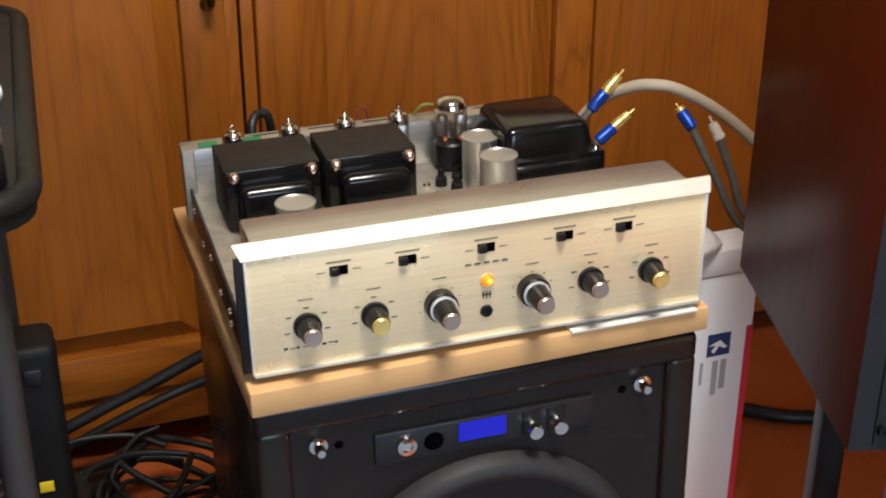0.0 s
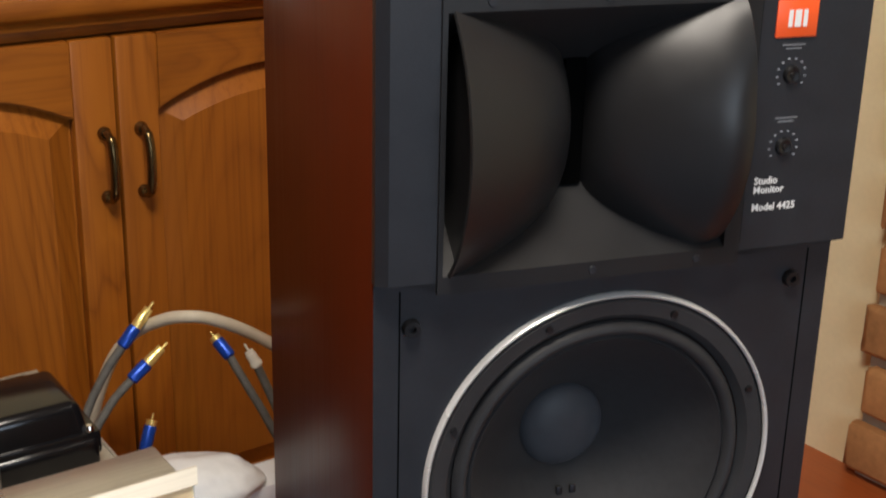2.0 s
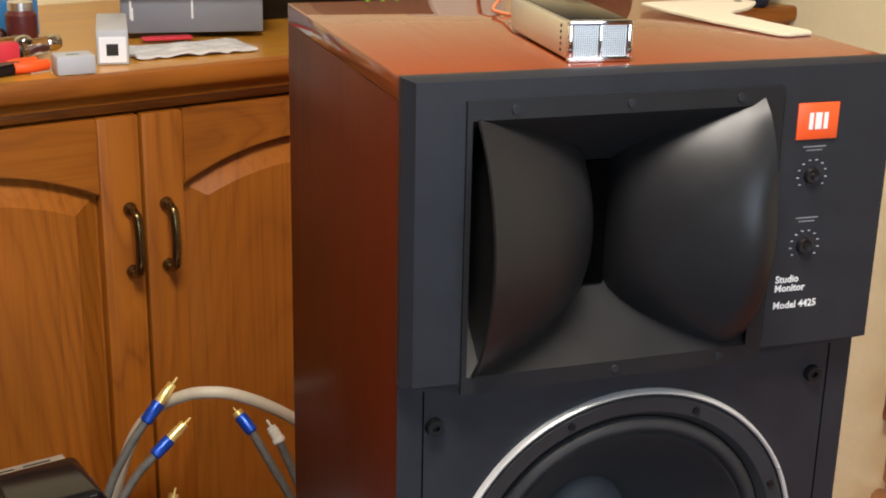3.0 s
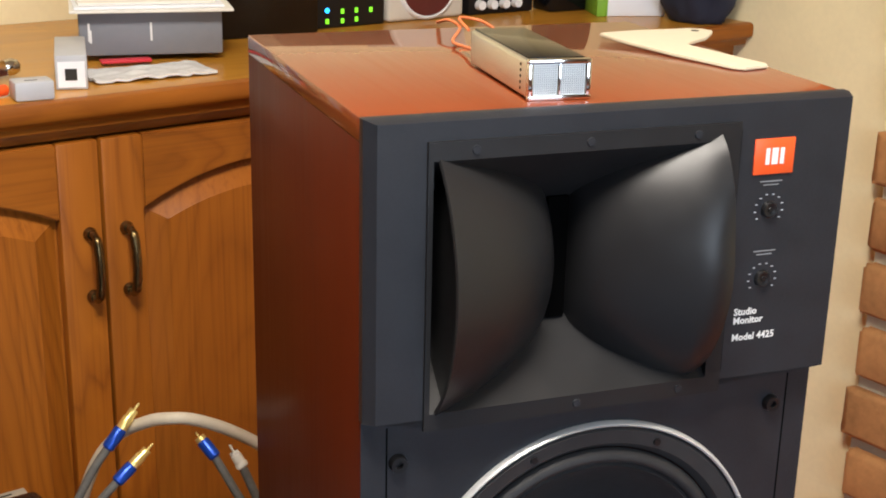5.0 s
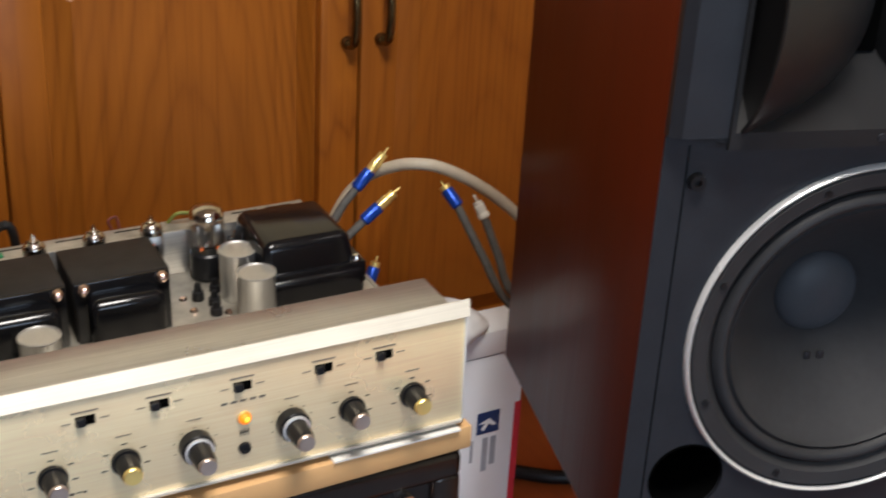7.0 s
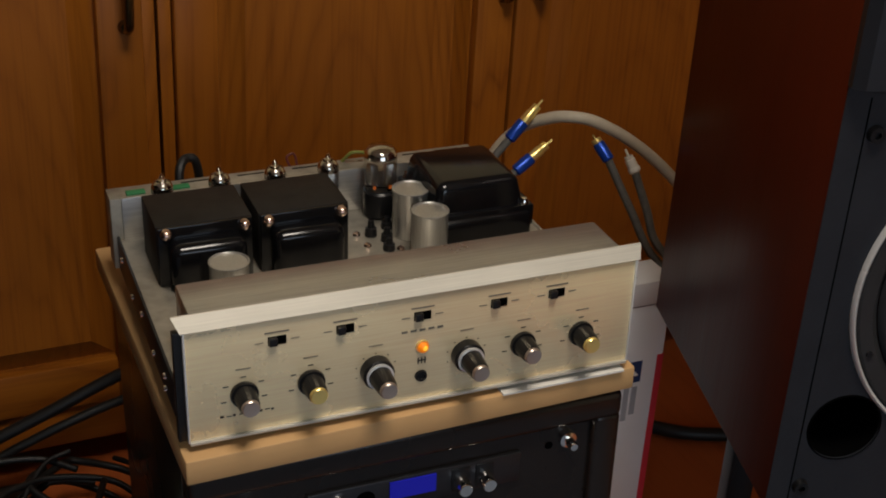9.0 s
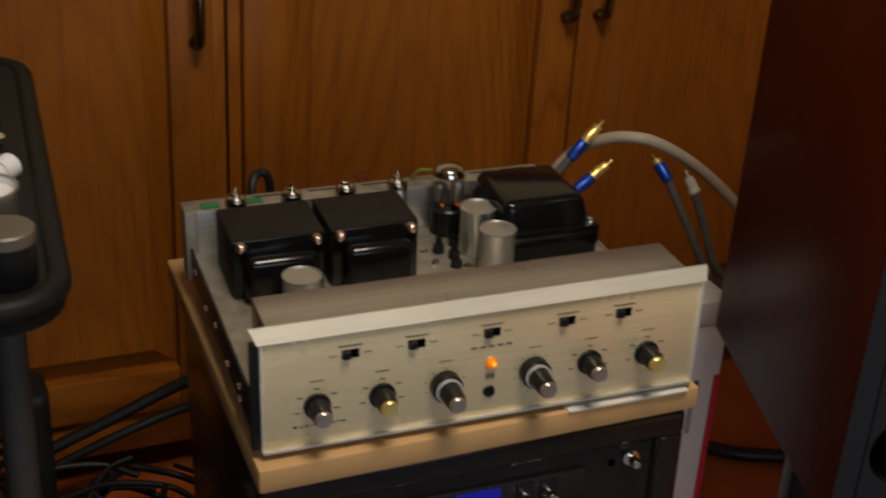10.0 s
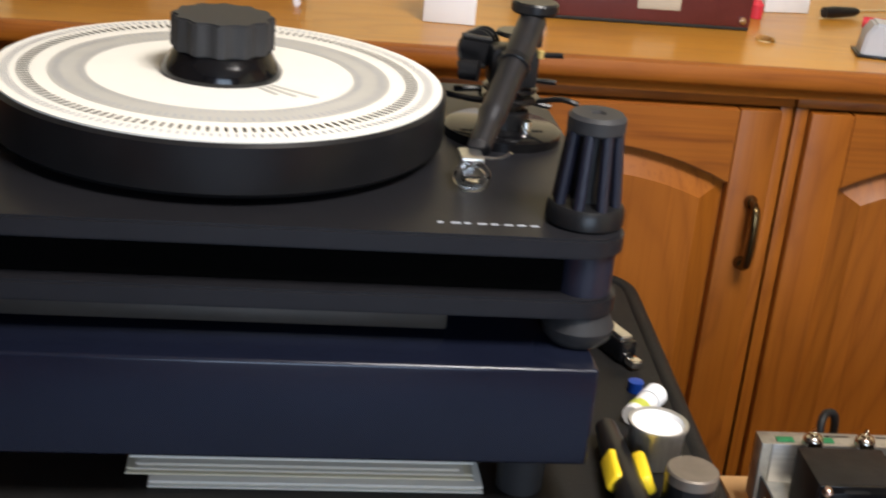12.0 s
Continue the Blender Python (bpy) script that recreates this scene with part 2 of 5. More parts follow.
strobe_white = plain("cream strobe mat", (0.82, 0.80, 0.74), 0.6, spots=0.03, grain=40)
strobe_grey = plain("grey strobe print", (0.46, 0.45, 0.42), 0.6, spots=0.08)
blue_black = plain("blue-black satin aluminium", (0.007, 0.009, 0.020), 0.22, metal=0.2, spots=0.15, grain=50)
plate_mat = plain("dark grey satin plate", (0.011, 0.011, 0.0135), 0.38, spots=0.12, grain=80, spec=0.27)
post_blue = plain("blue-black anodised post", (0.012, 0.013, 0.024), 0.34, spots=0.1)
ribbed_silver = plain("silvery ribbed plastic", (0.80, 0.78, 0.74), 0.14, metal=1.0, spots=0.2, grain=40)
cart_mat = plain("black textured plastic", (0.010, 0.0097, 0.0097), 0.5, spots=0.2, grain=400, bump=0.2, spec=0.18)
yellow_plastic = plain("yellow plastic", (0.85, 0.60, 0.015), 0.4, spots=0.06)
maroon = plain("maroon leatherette", (0.10, 0.018, 0.017), 0.4, spots=0.15, grain=200, bump=0.1)
grey_card = plain("slate grey card", (0.20, 0.21, 0.24), 0.5, spots=0.06)
pale_grey = plain("pale grey card", (0.46, 0.47, 0.50), 0.5, spots=0.05)
paper = plain("white paper", (0.80, 0.78, 0.72), 0.7, spots=0.04)
cream_wood = plain("pale cream wood", (0.62, 0.56, 0.42), 0.5, spots=0.05)
beige_plastic = plain("beige plastic", (0.62, 0.58, 0.50), 0.5, spots=0.05)


# ---- mesh helpers ----
def finish(bm, name, material, angle=35):
    bmesh.ops.recalc_face_normals(bm, faces=bm.faces)
    me = bpy.data.meshes.new(name)
    bm.to_mesh(me)
    bm.free()
    me.materials.append(material)
    me.shade_smooth()
    me.set_sharp_from_angle(angle=radians(angle))
    return me


def part(name, bm, material, parent, label="", at=None, angle=35):
    """Links a bmesh as one mesh object under a thing or a part."""
    ob = new(name, finish(bm, name, material, angle))
    if parent is not None:
        ob.parent = parent
    if at is not None:
        ob.matrix_local = at
    if label:
        ob["label"] = label
    return ob


def thing(name, m, label, category, group="", kind=""):
    """An Empty at the base of a thing."""
    ob = new(name)
    ob.empty_display_size = 0.05
    ob.matrix_world = m
    return tagged(ob, label, category, group, kind)


def solo(name, bm, material, label, category, at=None, group="", kind="", angle=35):
    ob = part(name, bm, material, None, "", at, angle)
    return tagged(ob, label, category, group, kind)


def box(x0, x1, y0, y1, z0, z1, bevel=0.0, seg=2, bm=None):
    own = bm is None
    b = bmesh.new()
    bmesh.ops.create_cube(b, size=1.0)
    for v in b.verts:
        v.co = Vector(((x0 + x1) / 2 + v.co.x * (x1 - x0), (y0 + y1) / 2 + v.co.y * (y1 - y0), (z0 + z1) / 2 + v.co.z * (z1 - z0)))
    if bevel:
        bmesh.ops.bevel(b, geom=b.edges[:], offset=bevel, segments=seg, affect="EDGES", profile=0.5)
    return b if own else join(bm, b)


def join(bm, other, m=None):
    """Adds another bmesh to bm."""
    if m is not None:
        bmesh.ops.transform(other, matrix=m, verts=other.verts)
    tmp = bpy.data.meshes.new("tmp")
    other.to_mesh(tmp)
    other.free()
    bm.from_mesh(tmp)
    bpy.data.meshes.remove(tmp)
    return bm


def lathe(profile, seg=32, m=None, arc=(0.0, 2 * math.pi)):
    """A solid of revolution about z from (radius, height) pairs."""
    b = bmesh.new()
    full = abs(arc[1] - arc[0] - 2 * math.pi) < 1e-6
    n = seg if full else seg + 1
    rings = []
    for r, z in profile:
        if r < 1e-6 and full:
            rings.append([b.verts.new((0, 0, z))])
        else:
            rings.append([b.verts.new((r * math.cos(a), r * math.sin(a), z)) for a in (arc[0] + (arc[1] - arc[0]) * i / seg for i in range(n))])
    for p, q in zip(rings, rings[1:]):
        for i in range(seg):
            j = (i + 1) % n
            if len(p) == 1 and len(q) == 1:
                continue
            if len(p) == 1:
                b.faces.new((p[0], q[i], q[j]))
            elif len(q) == 1:
                b.faces.new((p[i], p[j], q[0]))
            else:
                b.faces.new((p[i], p[j], q[j], q[i]))
    if m is not None:
        bmesh.ops.transform(b, matrix=m, verts=b.verts)
    return b


def prism(outline, y0, y1, bevel=0.0, axis="y"):
    """A flat outline of (x, z) pairs, given thickness along y (axis z: pairs are x, y)."""
    b = bmesh.new()
    put = (lambda p, d: (p[0], d, p[1])) if axis == "y" else (lambda p, d: (p[0], p[1], d))
    lo, hi = [b.verts.new(put(p, y0)) for p in outline], [b.verts.new(put(p, y1)) for p in outline]
    b.faces.new(lo)
    b.faces.new(hi[::-1])
    for i in range(len(outline)):
        j = (i + 1) % len(outline)
        b.faces.new((lo[j], lo[i], hi[i], hi[j]))
    if bevel:
        bmesh.ops.recalc_face_normals(b, faces=b.faces)
        bmesh.ops.bevel(b, geom=[e for e in b.edges if len(e.link_faces) == 2 and e.calc_face_angle(0) > 0.6], offset=bevel, segments=2, affect="EDGES")
    return b


def smooth_path(points, per=10):
    """Catmull-Rom curve through the points."""
    p = [Vector(q) for q in points]
    p = [2 * p[0] - p[1]] + p + [2 * p[-1] - p[-2]]
    out = []
    for i in range(1, len(p) - 2):
        for k in range(per):
            t = k / per
            a, b, c, d = p[i - 1 : i + 3]
            out.append(0.5 * (2 * b + (c - a) * t + (2 * a - 5 * b + 4 * c - d) * t * t + (3 * b - a - 3 * c + d) * t**3))
    return out + [p[-2]]


def tube(points, r, seg=10, per=8, straight=False):
    """A round bar or cable along a path; r may be a number or one radius a point."""
    path = [Vector(q) for q in points] if straight else smooth_path(points, per)
    b, rings, up = bmesh.new(), [], Vector((0.13, 0.21, 0.97))
    for i, p in enumerate(path):
        d = (path[min(i + 1, len(path) - 1)] - path[max(i - 1, 0)]).normalized()
        side = d.cross(up).normalized()
        up = side.cross(d)
        rr = r if isinstance(r, (int, float)) else r[min(i, len(r) - 1)]
        rings.append([b.verts.new(p + rr * (math.cos(a) * side + math.sin(a) * up)) for a in (2 * math.pi * k / seg for k in range(seg))])
    for p, q in zip(rings, rings[1:]):
        for k in range(seg):
            b.faces.new((p[k], p[(k + 1) % seg], q[(k + 1) % seg], q[k]))
    b.faces.new(rings[0][::-1])
    b.faces.new(rings[-1])
    return b


def rounded(x0, x1, y0, y1, r, seg=6):
    """The outline of a rectangle with round corners."""
    out = []
    for cx, cy, a0 in ((x1 - r, y1 - r, 0), (x0 + r, y1 - r, 90), (x0 + r, y0 + r, 180), (x1 - r, y0 + r, 270)):
        out += [(cx + r * math.cos(radians(a0 + 90 * k / seg)), cy + r * math.sin(radians(a0 + 90 * k / seg))) for k in range(seg + 1)]
    return out


def letters(text, size, depth=0.0002):
    """Words in the built-in font as a flat mesh in the x-z plane, facing -y, from its lower left corner."""
    cu = bpy.data.curves.new("words", "FONT")
    cu.body, cu.size, cu.extrude, cu.resolution_u = text, size, depth, 2
    cu.offset = size * 0.02
    ob = new("words", cu)
    me = ob.to_mesh()
    b = bmesh.new()
    b.from_mesh(me)
    ob.to_mesh_clear()
    bpy.data.objects.remove(ob)
    bpy.data.curves.remove(cu)
    bmesh.ops.transform(b, matrix=pose(0, 0, 0, 90, 0, 0), verts=b.verts)
    return b


FACING = pose(0, 0, 0, 90, 0, 0)  # turns a lathe's z axis to face -y


# ---- room ----
XW, XE, YS, YN, H = -2.3, 2.15, -2.35, 2.30, 2.45
solo("floor", box(XW - 0.1, XE + 0.1, YS - 0.1, YN + 0.1, -0.12, 0.0), floor_wood, "orange-red polished wooden floor", "floor", kind="structure")
solo("ceiling", box(XW - 0.1, XE + 0.1, YS - 0.1, YN + 0.1, H, H + 0.1), ceiling_mat, "unseen beige ceiling, toned down to cut bounce light", "ceiling", kind="structure")
solo("wall_north", box(XW - 0.1, XE + 0.1, YN, YN + 0.1, 0, H), plaster, "cream painted wall behind the worktop", "wall", kind="structure")
wall_east = solo("wall_east", box(XE, XE + 0.1, YS, YN, 0, H), plaster, "cream painted side wall with a toothed brick edge", "wall", kind="structure")


def holed_wall(name, along, at, a0, a1, o0, o1, z0, z1, label):
    """A wall with one opening, of four blocks in one mesh."""
    bm = bmesh.new()
    for p, q, lo, hi in ((a0, o0, 0, H), (o1, a1, 0, H), (o0, o1, 0, z0), (o0, o1, z1, H)):
        if q - p > 0.001 and hi - lo > 0.001:
            box(p, q, at - 0.1, at, lo, hi, bm=bm) if along == "x" else box(at - 0.1, at, p, q, lo, hi, bm=bm)
    return solo(name, bm, unseen_wall_mat, label, "wall", kind="structure")


# both walls are out of view; their dark brown cuts bounce light
holed_wall("wall_south", "x", YS, XW, XE, -0.70, 1.00, 0.57, 2.13, "unseen wall kept dark against bounce with a wide window")
solo("wall_west", box(XW - 0.1, XW, YS, YN, 0, H), unseen_wall_mat, "unseen wall kept dark against bounce", "wall", kind="structure")


def window(name, along, at, a0, a1, z0, z1):
    w = thing(name, pose(0, 0, 0), "white framed window with clear panes", "window", kind="structure")
    mid = (a0 + a1) / 2
    for p, q, lo, hi in ((a0, a1, z0, z0 + 0.05), (a0, a1, z1 - 0.05, z1), (a0, a0 + 0.05, z0 + 0.05, z1 - 0.05), (a1 - 0.05, a1, z0 + 0.05, z1 - 0.05), (mid - 0.025, mid + 0.025, z0 + 0.05, z1 - 0.05)):
        b = box(p, q, at - 0.07, at - 0.03, lo, hi, 0.004) if along == "x" else box(at - 0.07, at - 0.03, p, q, lo, hi, 0.004)
        part("window_frame", b, white_plastic, w)
    for p, q in ((a0 + 0.05, mid - 0.025), (mid + 0.025, a1 - 0.05)):
        b = box(p, q, at - 0.053, at - 0.047, z0 + 0.05, z1 - 0.05) if along == "x" else box(at - 0.053, at - 0.047, p, q, z0 + 0.05, z1 - 0.05)
        part("pane", b, glass, w).visible_shadow = False


window("window_1", "x", YS, -0.70, 1.00, 0.57, 2.13)
solo("ground", box(-60, 60, -60, 60, -0.3, -0.2), plain("lawn", (0.07, 0.10, 0.03), 0.9), "grass outside the windows", "ground", kind="structure")

lamp = thing("ceiling_lamp", pose(0.40, 0.36, H), "flat square ceiling lamp with a white diffuser", "lamp")
part("housing", box(-0.32, 0.32, -0.32, 0.32, -0.045, 0.0, 0.004), white_plastic, lamp)
part("diffuser", box(-0.30, 0.30, -0.30, 0.30, -0.050, -0.044), diffuser_mat, lamp, "glowing white diffuser")

# out of view: added to keep the red floor out of bounce and reflections
solo("carpet", box(-1.3, 1.15, -1.7, 0.72, 0.0005, 0.012, 0.004), bounce_mat, "unseen floor sheet added to bounce cool light at the equipment", "carpet", kind="structure")

# ---- base cabinets under the worktop ----
DOOR_Y, D_TOP, D_BOT = 1.705, 0.858, 0.115


def arch(x0, x1, zs, rise, inset, n=14):
    """Points of a door's arched opening from its left spring to its right one, drawn in by an inset."""
    w = (x1 - x0) / 2 - inset
    cx = (x0 + x1) / 2
    full = (x1 - x0) / 2
    return [(cx + w * s, zs - inset * 1.05 + rise * (1 - (w * s / full) ** 2)) for s in (-1 + 2 * k / n for k in range(n + 1))]


def cabinet_door(parent, x0, x1, handle_x):
    d = new("door")
    d.parent = parent
    s, zs, rise, y = 0.056, 0.756, 0.046, DOOR_Y
    part("stile", box(x0, x0 + s, y, y + 0.02, D_BOT, D_TOP, 0.003), oak_up, d)
    part("stile", box(x1 - s, x1, y, y + 0.02, D_BOT, D_TOP, 0.003), oak_up, d)
    part("rail", box(x0 + s, x1 - s, y + 0.001, y + 0.02, D_BOT, D_BOT + 0.065, 0.002), oak_across, d)
    top = [(x0 + s, D_TOP), *arch(x0 + s, x1 - s, zs, rise, 0.0), (x1 - s, D_TOP)]
    part("rail", prism(top, y + 0.001, y + 0.02, 0.0025), oak_across, d)

    def loop(bm, inset, depth):
        pts = [(x1 - s - inset, D_BOT + 0.065 + inset), (x0 + s + inset, D_BOT + 0.065 + inset), *arch(x0 + s, x1 - s, zs, rise, inset)]
        return [bm.verts.new((p[0], y + depth, p[1])) for p in pts]

    bm = bmesh.new()
    rings = [loop(bm, -0.004, 0.0185), loop(bm, 0.003, 0.0180), loop(bm, 0.033, 0.0035), loop(bm, 0.0345, 0.0020)]
    for p, q in zip(rings, rings[1:]):
        for i in range(len(p)):
            j = (i + 1) % len(p)
            bm.faces.new((p[i], p[j], q[j], q[i]))
    bm.faces.new(rings[-1])
    part("panel", bm, oak_panel, d, "raised oak panel with an arched top", angle=20)
    h = tube([(handle_x, y - 0.001, 0.735), (handle_x, y - 0.016, 0.736), (handle_x, y - 0.026, 0.724), (handle_x, y - 0.030, 0.692), (handle_x, y - 0.026, 0.660), (handle_x, y - 0.016, 0.648), (handle_x, y - 0.001, 0.649)], [0.0050] * 9 + [0.0062] * 18 + [0.0050] * 10, 12, 6)
    for z in (0.735, 0.649):
        join(h, lathe([(0, 0.0), (0.0090, 0.0), (0.0092, 0.003), (0.0065, 0.008), (0, 0.008)], 16, pose(handle_x, y, z) @ FACING))
    part("handle", h, brass, d, "dark aged brass bow handle")


def cabinet_unit(x0, x1, doors, label):
    u = thing("base_cabinet", pose(0, 0, 0), label, "cabinet", "base cabinets")
    part("carcass", box(x0 + 0.002, x1 - 0.002, DOOR_Y + 0.032, YN - 0.005, 0.05, 0.876), oak_up, u)
    part("plinth", box(x0 + 0.002, x1 - 0.002, DOOR_Y + 0.085, DOOR_Y + 0.10, 0.0, 0.05), black_paint, u)
    f0, f1 = DOOR_Y + 0.0115, DOOR_Y + 0.032
    part("rail", box(x0 + 0.002, x1 - 0.002, f0, f1, D_TOP + 0.003, 0.876, 0.0015), oak_across, u)
    part("rail", box(x0 + 0.002, x1 - 0.002, f0, f1, 0.05, D_BOT - 0.003, 0.0015), oak_across, u)
    edges = [x0 + 0.002, *[e for d in doors for e in d[:2]], x1 - 0.002]
    for p, q in zip(edges[::2], edges[1::2]):
        if q - p > 0.006:
            part("stile", box(p, q - 0.001 if q < x1 - 0.01 else q, f0, f1, D_BOT - 0.003, D_TOP + 0.003, 0.0015), oak_up, u)
    for d0, d1, hx in doors:
        cabinet_door(u, d0, d1, hx)
    return u


cabinet_unit(-1.60, -0.60, [(-1.56, -1.092, -1.12), (-1.088, -0.64, -1.06)], "honey oak base cabinet with arched raised-panel doors")
cabinet_unit(-0.60, 0.4195, [(-0.56, -0.092, -0.13), (-0.088, 0.400, 0.378)], "honey oak base cabinet beside the black cart")
cabinet_unit(0.4195, 1.41, [(0.439, 0.9135, 0.895), (0.9175, 1.392, 0.946)], "honey oak base cabinet with two arched doors behind the amplifier")
cabinet_unit(1.41, 2.14, [(1.43, 1.77, 1.742), (1.774, 2.12, 1.80)], "honey oak base cabinet beside the cream wall")

bm = bmesh.new()
nose = [(1.698, 0.877), (1.697, 0.884), (1.693, 0.889), (1.687, 0.891), (1.684, 0.894), (1.683, 0.899), (1.683, 0.910), (1.685, 0.915), (1.690, 0.917), (1.700, 0.917), (1.700, 0.877)]
lo, hi = [bm.verts.new((-1.62, y, z)) for y, z in nose], [bm.verts.new((XE - 0.004, y, z)) for y, z in nose]
bm.faces.new(lo)
bm.faces.new(hi[::-1])
for i in range(len(nose)):
    j = (i + 1) % len(nose)
    bm.faces.new((lo[i], lo[j], hi[j], hi[i]))
top = thing("worktop", pose(0, 0, 0), "glossy honey oak worktop with a moulded front edge", "worktop")
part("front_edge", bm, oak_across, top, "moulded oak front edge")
# slabs paler than the edge: light from above is put into their colour
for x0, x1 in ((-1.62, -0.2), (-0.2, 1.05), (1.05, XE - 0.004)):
    part("slab", box(x0, x1, 1.7004, YN - 0.004, 0.878, 0.9168), oak_top_lit, top)


# ---- loudspeaker on its stand ----
SPK = pose(0.756, 0.866, 0.43, 0, 0, -17.0)
spk = thing("loudspeaker", SPK, "large cherry veneered loudspeaker with a dark blue-grey baffle", "loudspeaker")
W, TALL, DEEP, YL, YU = 0.399, 0.635, 0.368, 0.003, -0.013
# sides carry the shaded veneer tone, the top the lit one
part("side_panel", box(0, 0.018, YL + 0.001, DEEP, 0, TALL - 0.018, 0.001), cherry_shaded, spk, "glossy cherry side panel with shade in its darker red")
part("side_panel", box(W - 0.018, W, YL + 0.001, DEEP, 0, TALL - 0.018, 0.001), cherry_shaded, spk, "glossy cherry side panel with shade in its darker red")
part("top_panel", box(0, W, YL + 0.001, DEEP, TALL - 0.018, TALL, 0.001), cherry_lit, spk, "glossy cherry top panel with light in its paler orange-red")
part("bottom_panel", box(0.018, W - 0.018, YL + 0.02, DEEP, 0, 0.018), cherry_shaded, spk)
part("back_panel", box(0.018, W - 0.018, DEEP - 0.02, DEEP - 0.002, 0.018, TALL - 0.018), black_paint, spk)

# woofer and port positions on the lower baffle
WX, WZ, WR = 0.1985, 0.217, 0.158
PORTS = [(0.060, 0.084), (0.335, 0.084)]


def plate_with_holes(x0, x1, z0, z1, y0, y1, holes, seg=48):
    """A flat board in the x-z plane with round holes, cut by splitting it into cells round each hole."""
    b = bmesh.new()
    outer = [b.verts.new((x, y0, z)) for x, z in ((x0, z0), (x1, z0), (x1, z1), (x0, z1))]
    edges = [b.edges.new((outer[i], outer[(i + 1) % 4])) for i in range(4)]
    for cx, cz, r in holes:
        ring = [b.verts.new((cx + r * math.cos(2 * math.pi * k / seg), y0, cz + r * math.sin(2 * math.pi * k / seg))) for k in range(seg)]
        edges += [b.edges.new((ring[k], ring[(k + 1) % seg])) for k in range(seg)]
    bmesh.ops.triangle_fill(b, use_beauty=True, use_dissolve=False, edges=edges)
    inside = [f for f in b.faces if any(math.hypot(f.calc_center_median().x - cx, f.calc_center_median().z - cz) < r * 0.97 for cx, cz, r in holes)]
    bmesh.ops.delete(b, geom=inside, context="FACES")
    ret = bmesh.ops.extrude_face_region(b, geom=b.faces[:])
    bmesh.ops.translate(b, vec=(0, y1 - y0, 0), verts=[g for g in ret["geom"] if isinstance(g, bmesh.types.BMVert)])
    return b


lower = plate_with_holes(0.0005, W - 0.0005, 0.0, 0.4035, YL, YL + 0.018, [(WX, WZ, WR - 0.006), *[(x, z, 0.033) for x, z in PORTS]])
part("lower_baffle", lower, baffle_mat, spk, "dark blue-grey lower baffle", angle=25)
for x in (0.0205, W - 0.0225):
    part("groove", box(x, x + 0.0012, YL - 0.0003, YL + 0.002, 0.006, 0.394), recess_shade, spk)
for x, z in PORTS:
    p = lathe([(0.033, -0.001), (0.0345, 0.0), (0.031, 0.004), (0.030, 0.09), (0, 0.09)], 40, pose(x, YL, z, -90, 0, 0))
    part("port", p, recess_shade, spk, "round black bass port", angle=60)

# woofer: frame ring, surround, cone, dust cap
woof = part("woofer", lathe([(WR - 0.026, 0.004), (WR - 0.020, -0.003), (WR - 0.008, -0.0045), (WR - 0.006, -0.002)], 72, pose(WX, YL, WZ, -90, 0, 0)), rubber, spk, "twelve inch woofer with a silver rim")
part("rim", lathe([(WR - 0.0046, -0.002), (WR - 0.0044, -0.005), (WR - 0.0028, -0.0062), (WR - 0.0012, -0.005), (WR - 0.0004, -0.0005)], 96), pale_silver, woof, "bright silver trim ring", at=pose(WX, YL, WZ, -90, 0, 0), angle=60)
part("surround", lathe([(WR - 0.027, 0.004), (WR - 0.030, -0.001), (WR - 0.034, -0.003), (WR - 0.038, -0.001), (WR - 0.040, 0.005), (WR - 0.043, 0.002), (WR - 0.046, 0.006)], 72), rubber, woof, "black ribbed rubber surround", at=pose(WX, YL, WZ, -90, 0, 0), angle=60)
cone = [(WR - 0.046, 0.006)] + [(WR - 0.046 - k * (WR - 0.046 - 0.036) / 10, 0.006 + 0.078 * (k / 10) ** 0.85) for k in range(1, 11)]
part("cone", lathe(cone, 72), cone_mat, woof, "matt black paper cone", at=pose(WX, YL, WZ, -90, 0, 0), angle=60)
part("dust_cap", lathe([(0.040, 0.084)] + [(0.040 * math.cos(a), 0.083 - 0.016 * math.sin(a)) for a in (math.pi / 2 * k / 8 for k in range(9))], 48), cap_mat, woof, "domed grey dust cap", at=pose(WX, YL, WZ, -90, 0, 0), angle=60)
for k in range(8):
    a = radians(22.5 + 45 * k)
    part("screw", lathe([(0, -0.0055), (0.003, -0.0055), (0.0035, -0.003), (0.0035, 0)], 12), black_paint, woof, at=pose(WX + (WR - 0.014) * math.cos(a), YL, WZ + (WR - 0.014) * math.sin(a), -90, 0, 0))
for dx in (-0.007, 0.006):
    part("lead_eyelet", box(WX + dx - 0.003, WX + dx + 0.003, YL + 0.061, YL + 0.064, WZ - 0.060, WZ - 0.052, 0.001), dark_metal, woof)
for x, z in ((0.030, 0.364), (W - 0.037, 0.369), (0.030, 0.022), (W - 0.037, 0.022)):
    part("grille_socket", lathe([(0.0, -0.002), (0.003, -0.002), (0.003, -0.006), (0.0065, -0.006), (0.0075, 0.0)], 20), black_paint, spk, at=pose(x, YL, z, -90, 0, 0))

# upper baffle, standing proud, with chamfered edges
up0, up1 = 0.404, TALL + 0.001
HX0, HX1, HZ0, HZ1 = 0.044, 0.298, 0.396, 0.619
bm = bmesh.new()


def frame_face(bm, x0, x1, z0, z1, y):
    return [bm.verts.new(p) for p in ((x0, y, z0), (x1, y, z0), (x1, y, z1), (x0, y, z1))]


ch = 0.008
a = frame_face(bm, -0.001, W + 0.001, up0, up1, YL)
b_ = frame_face(bm, -0.001, W + 0.001, up0, up1, YU + ch)
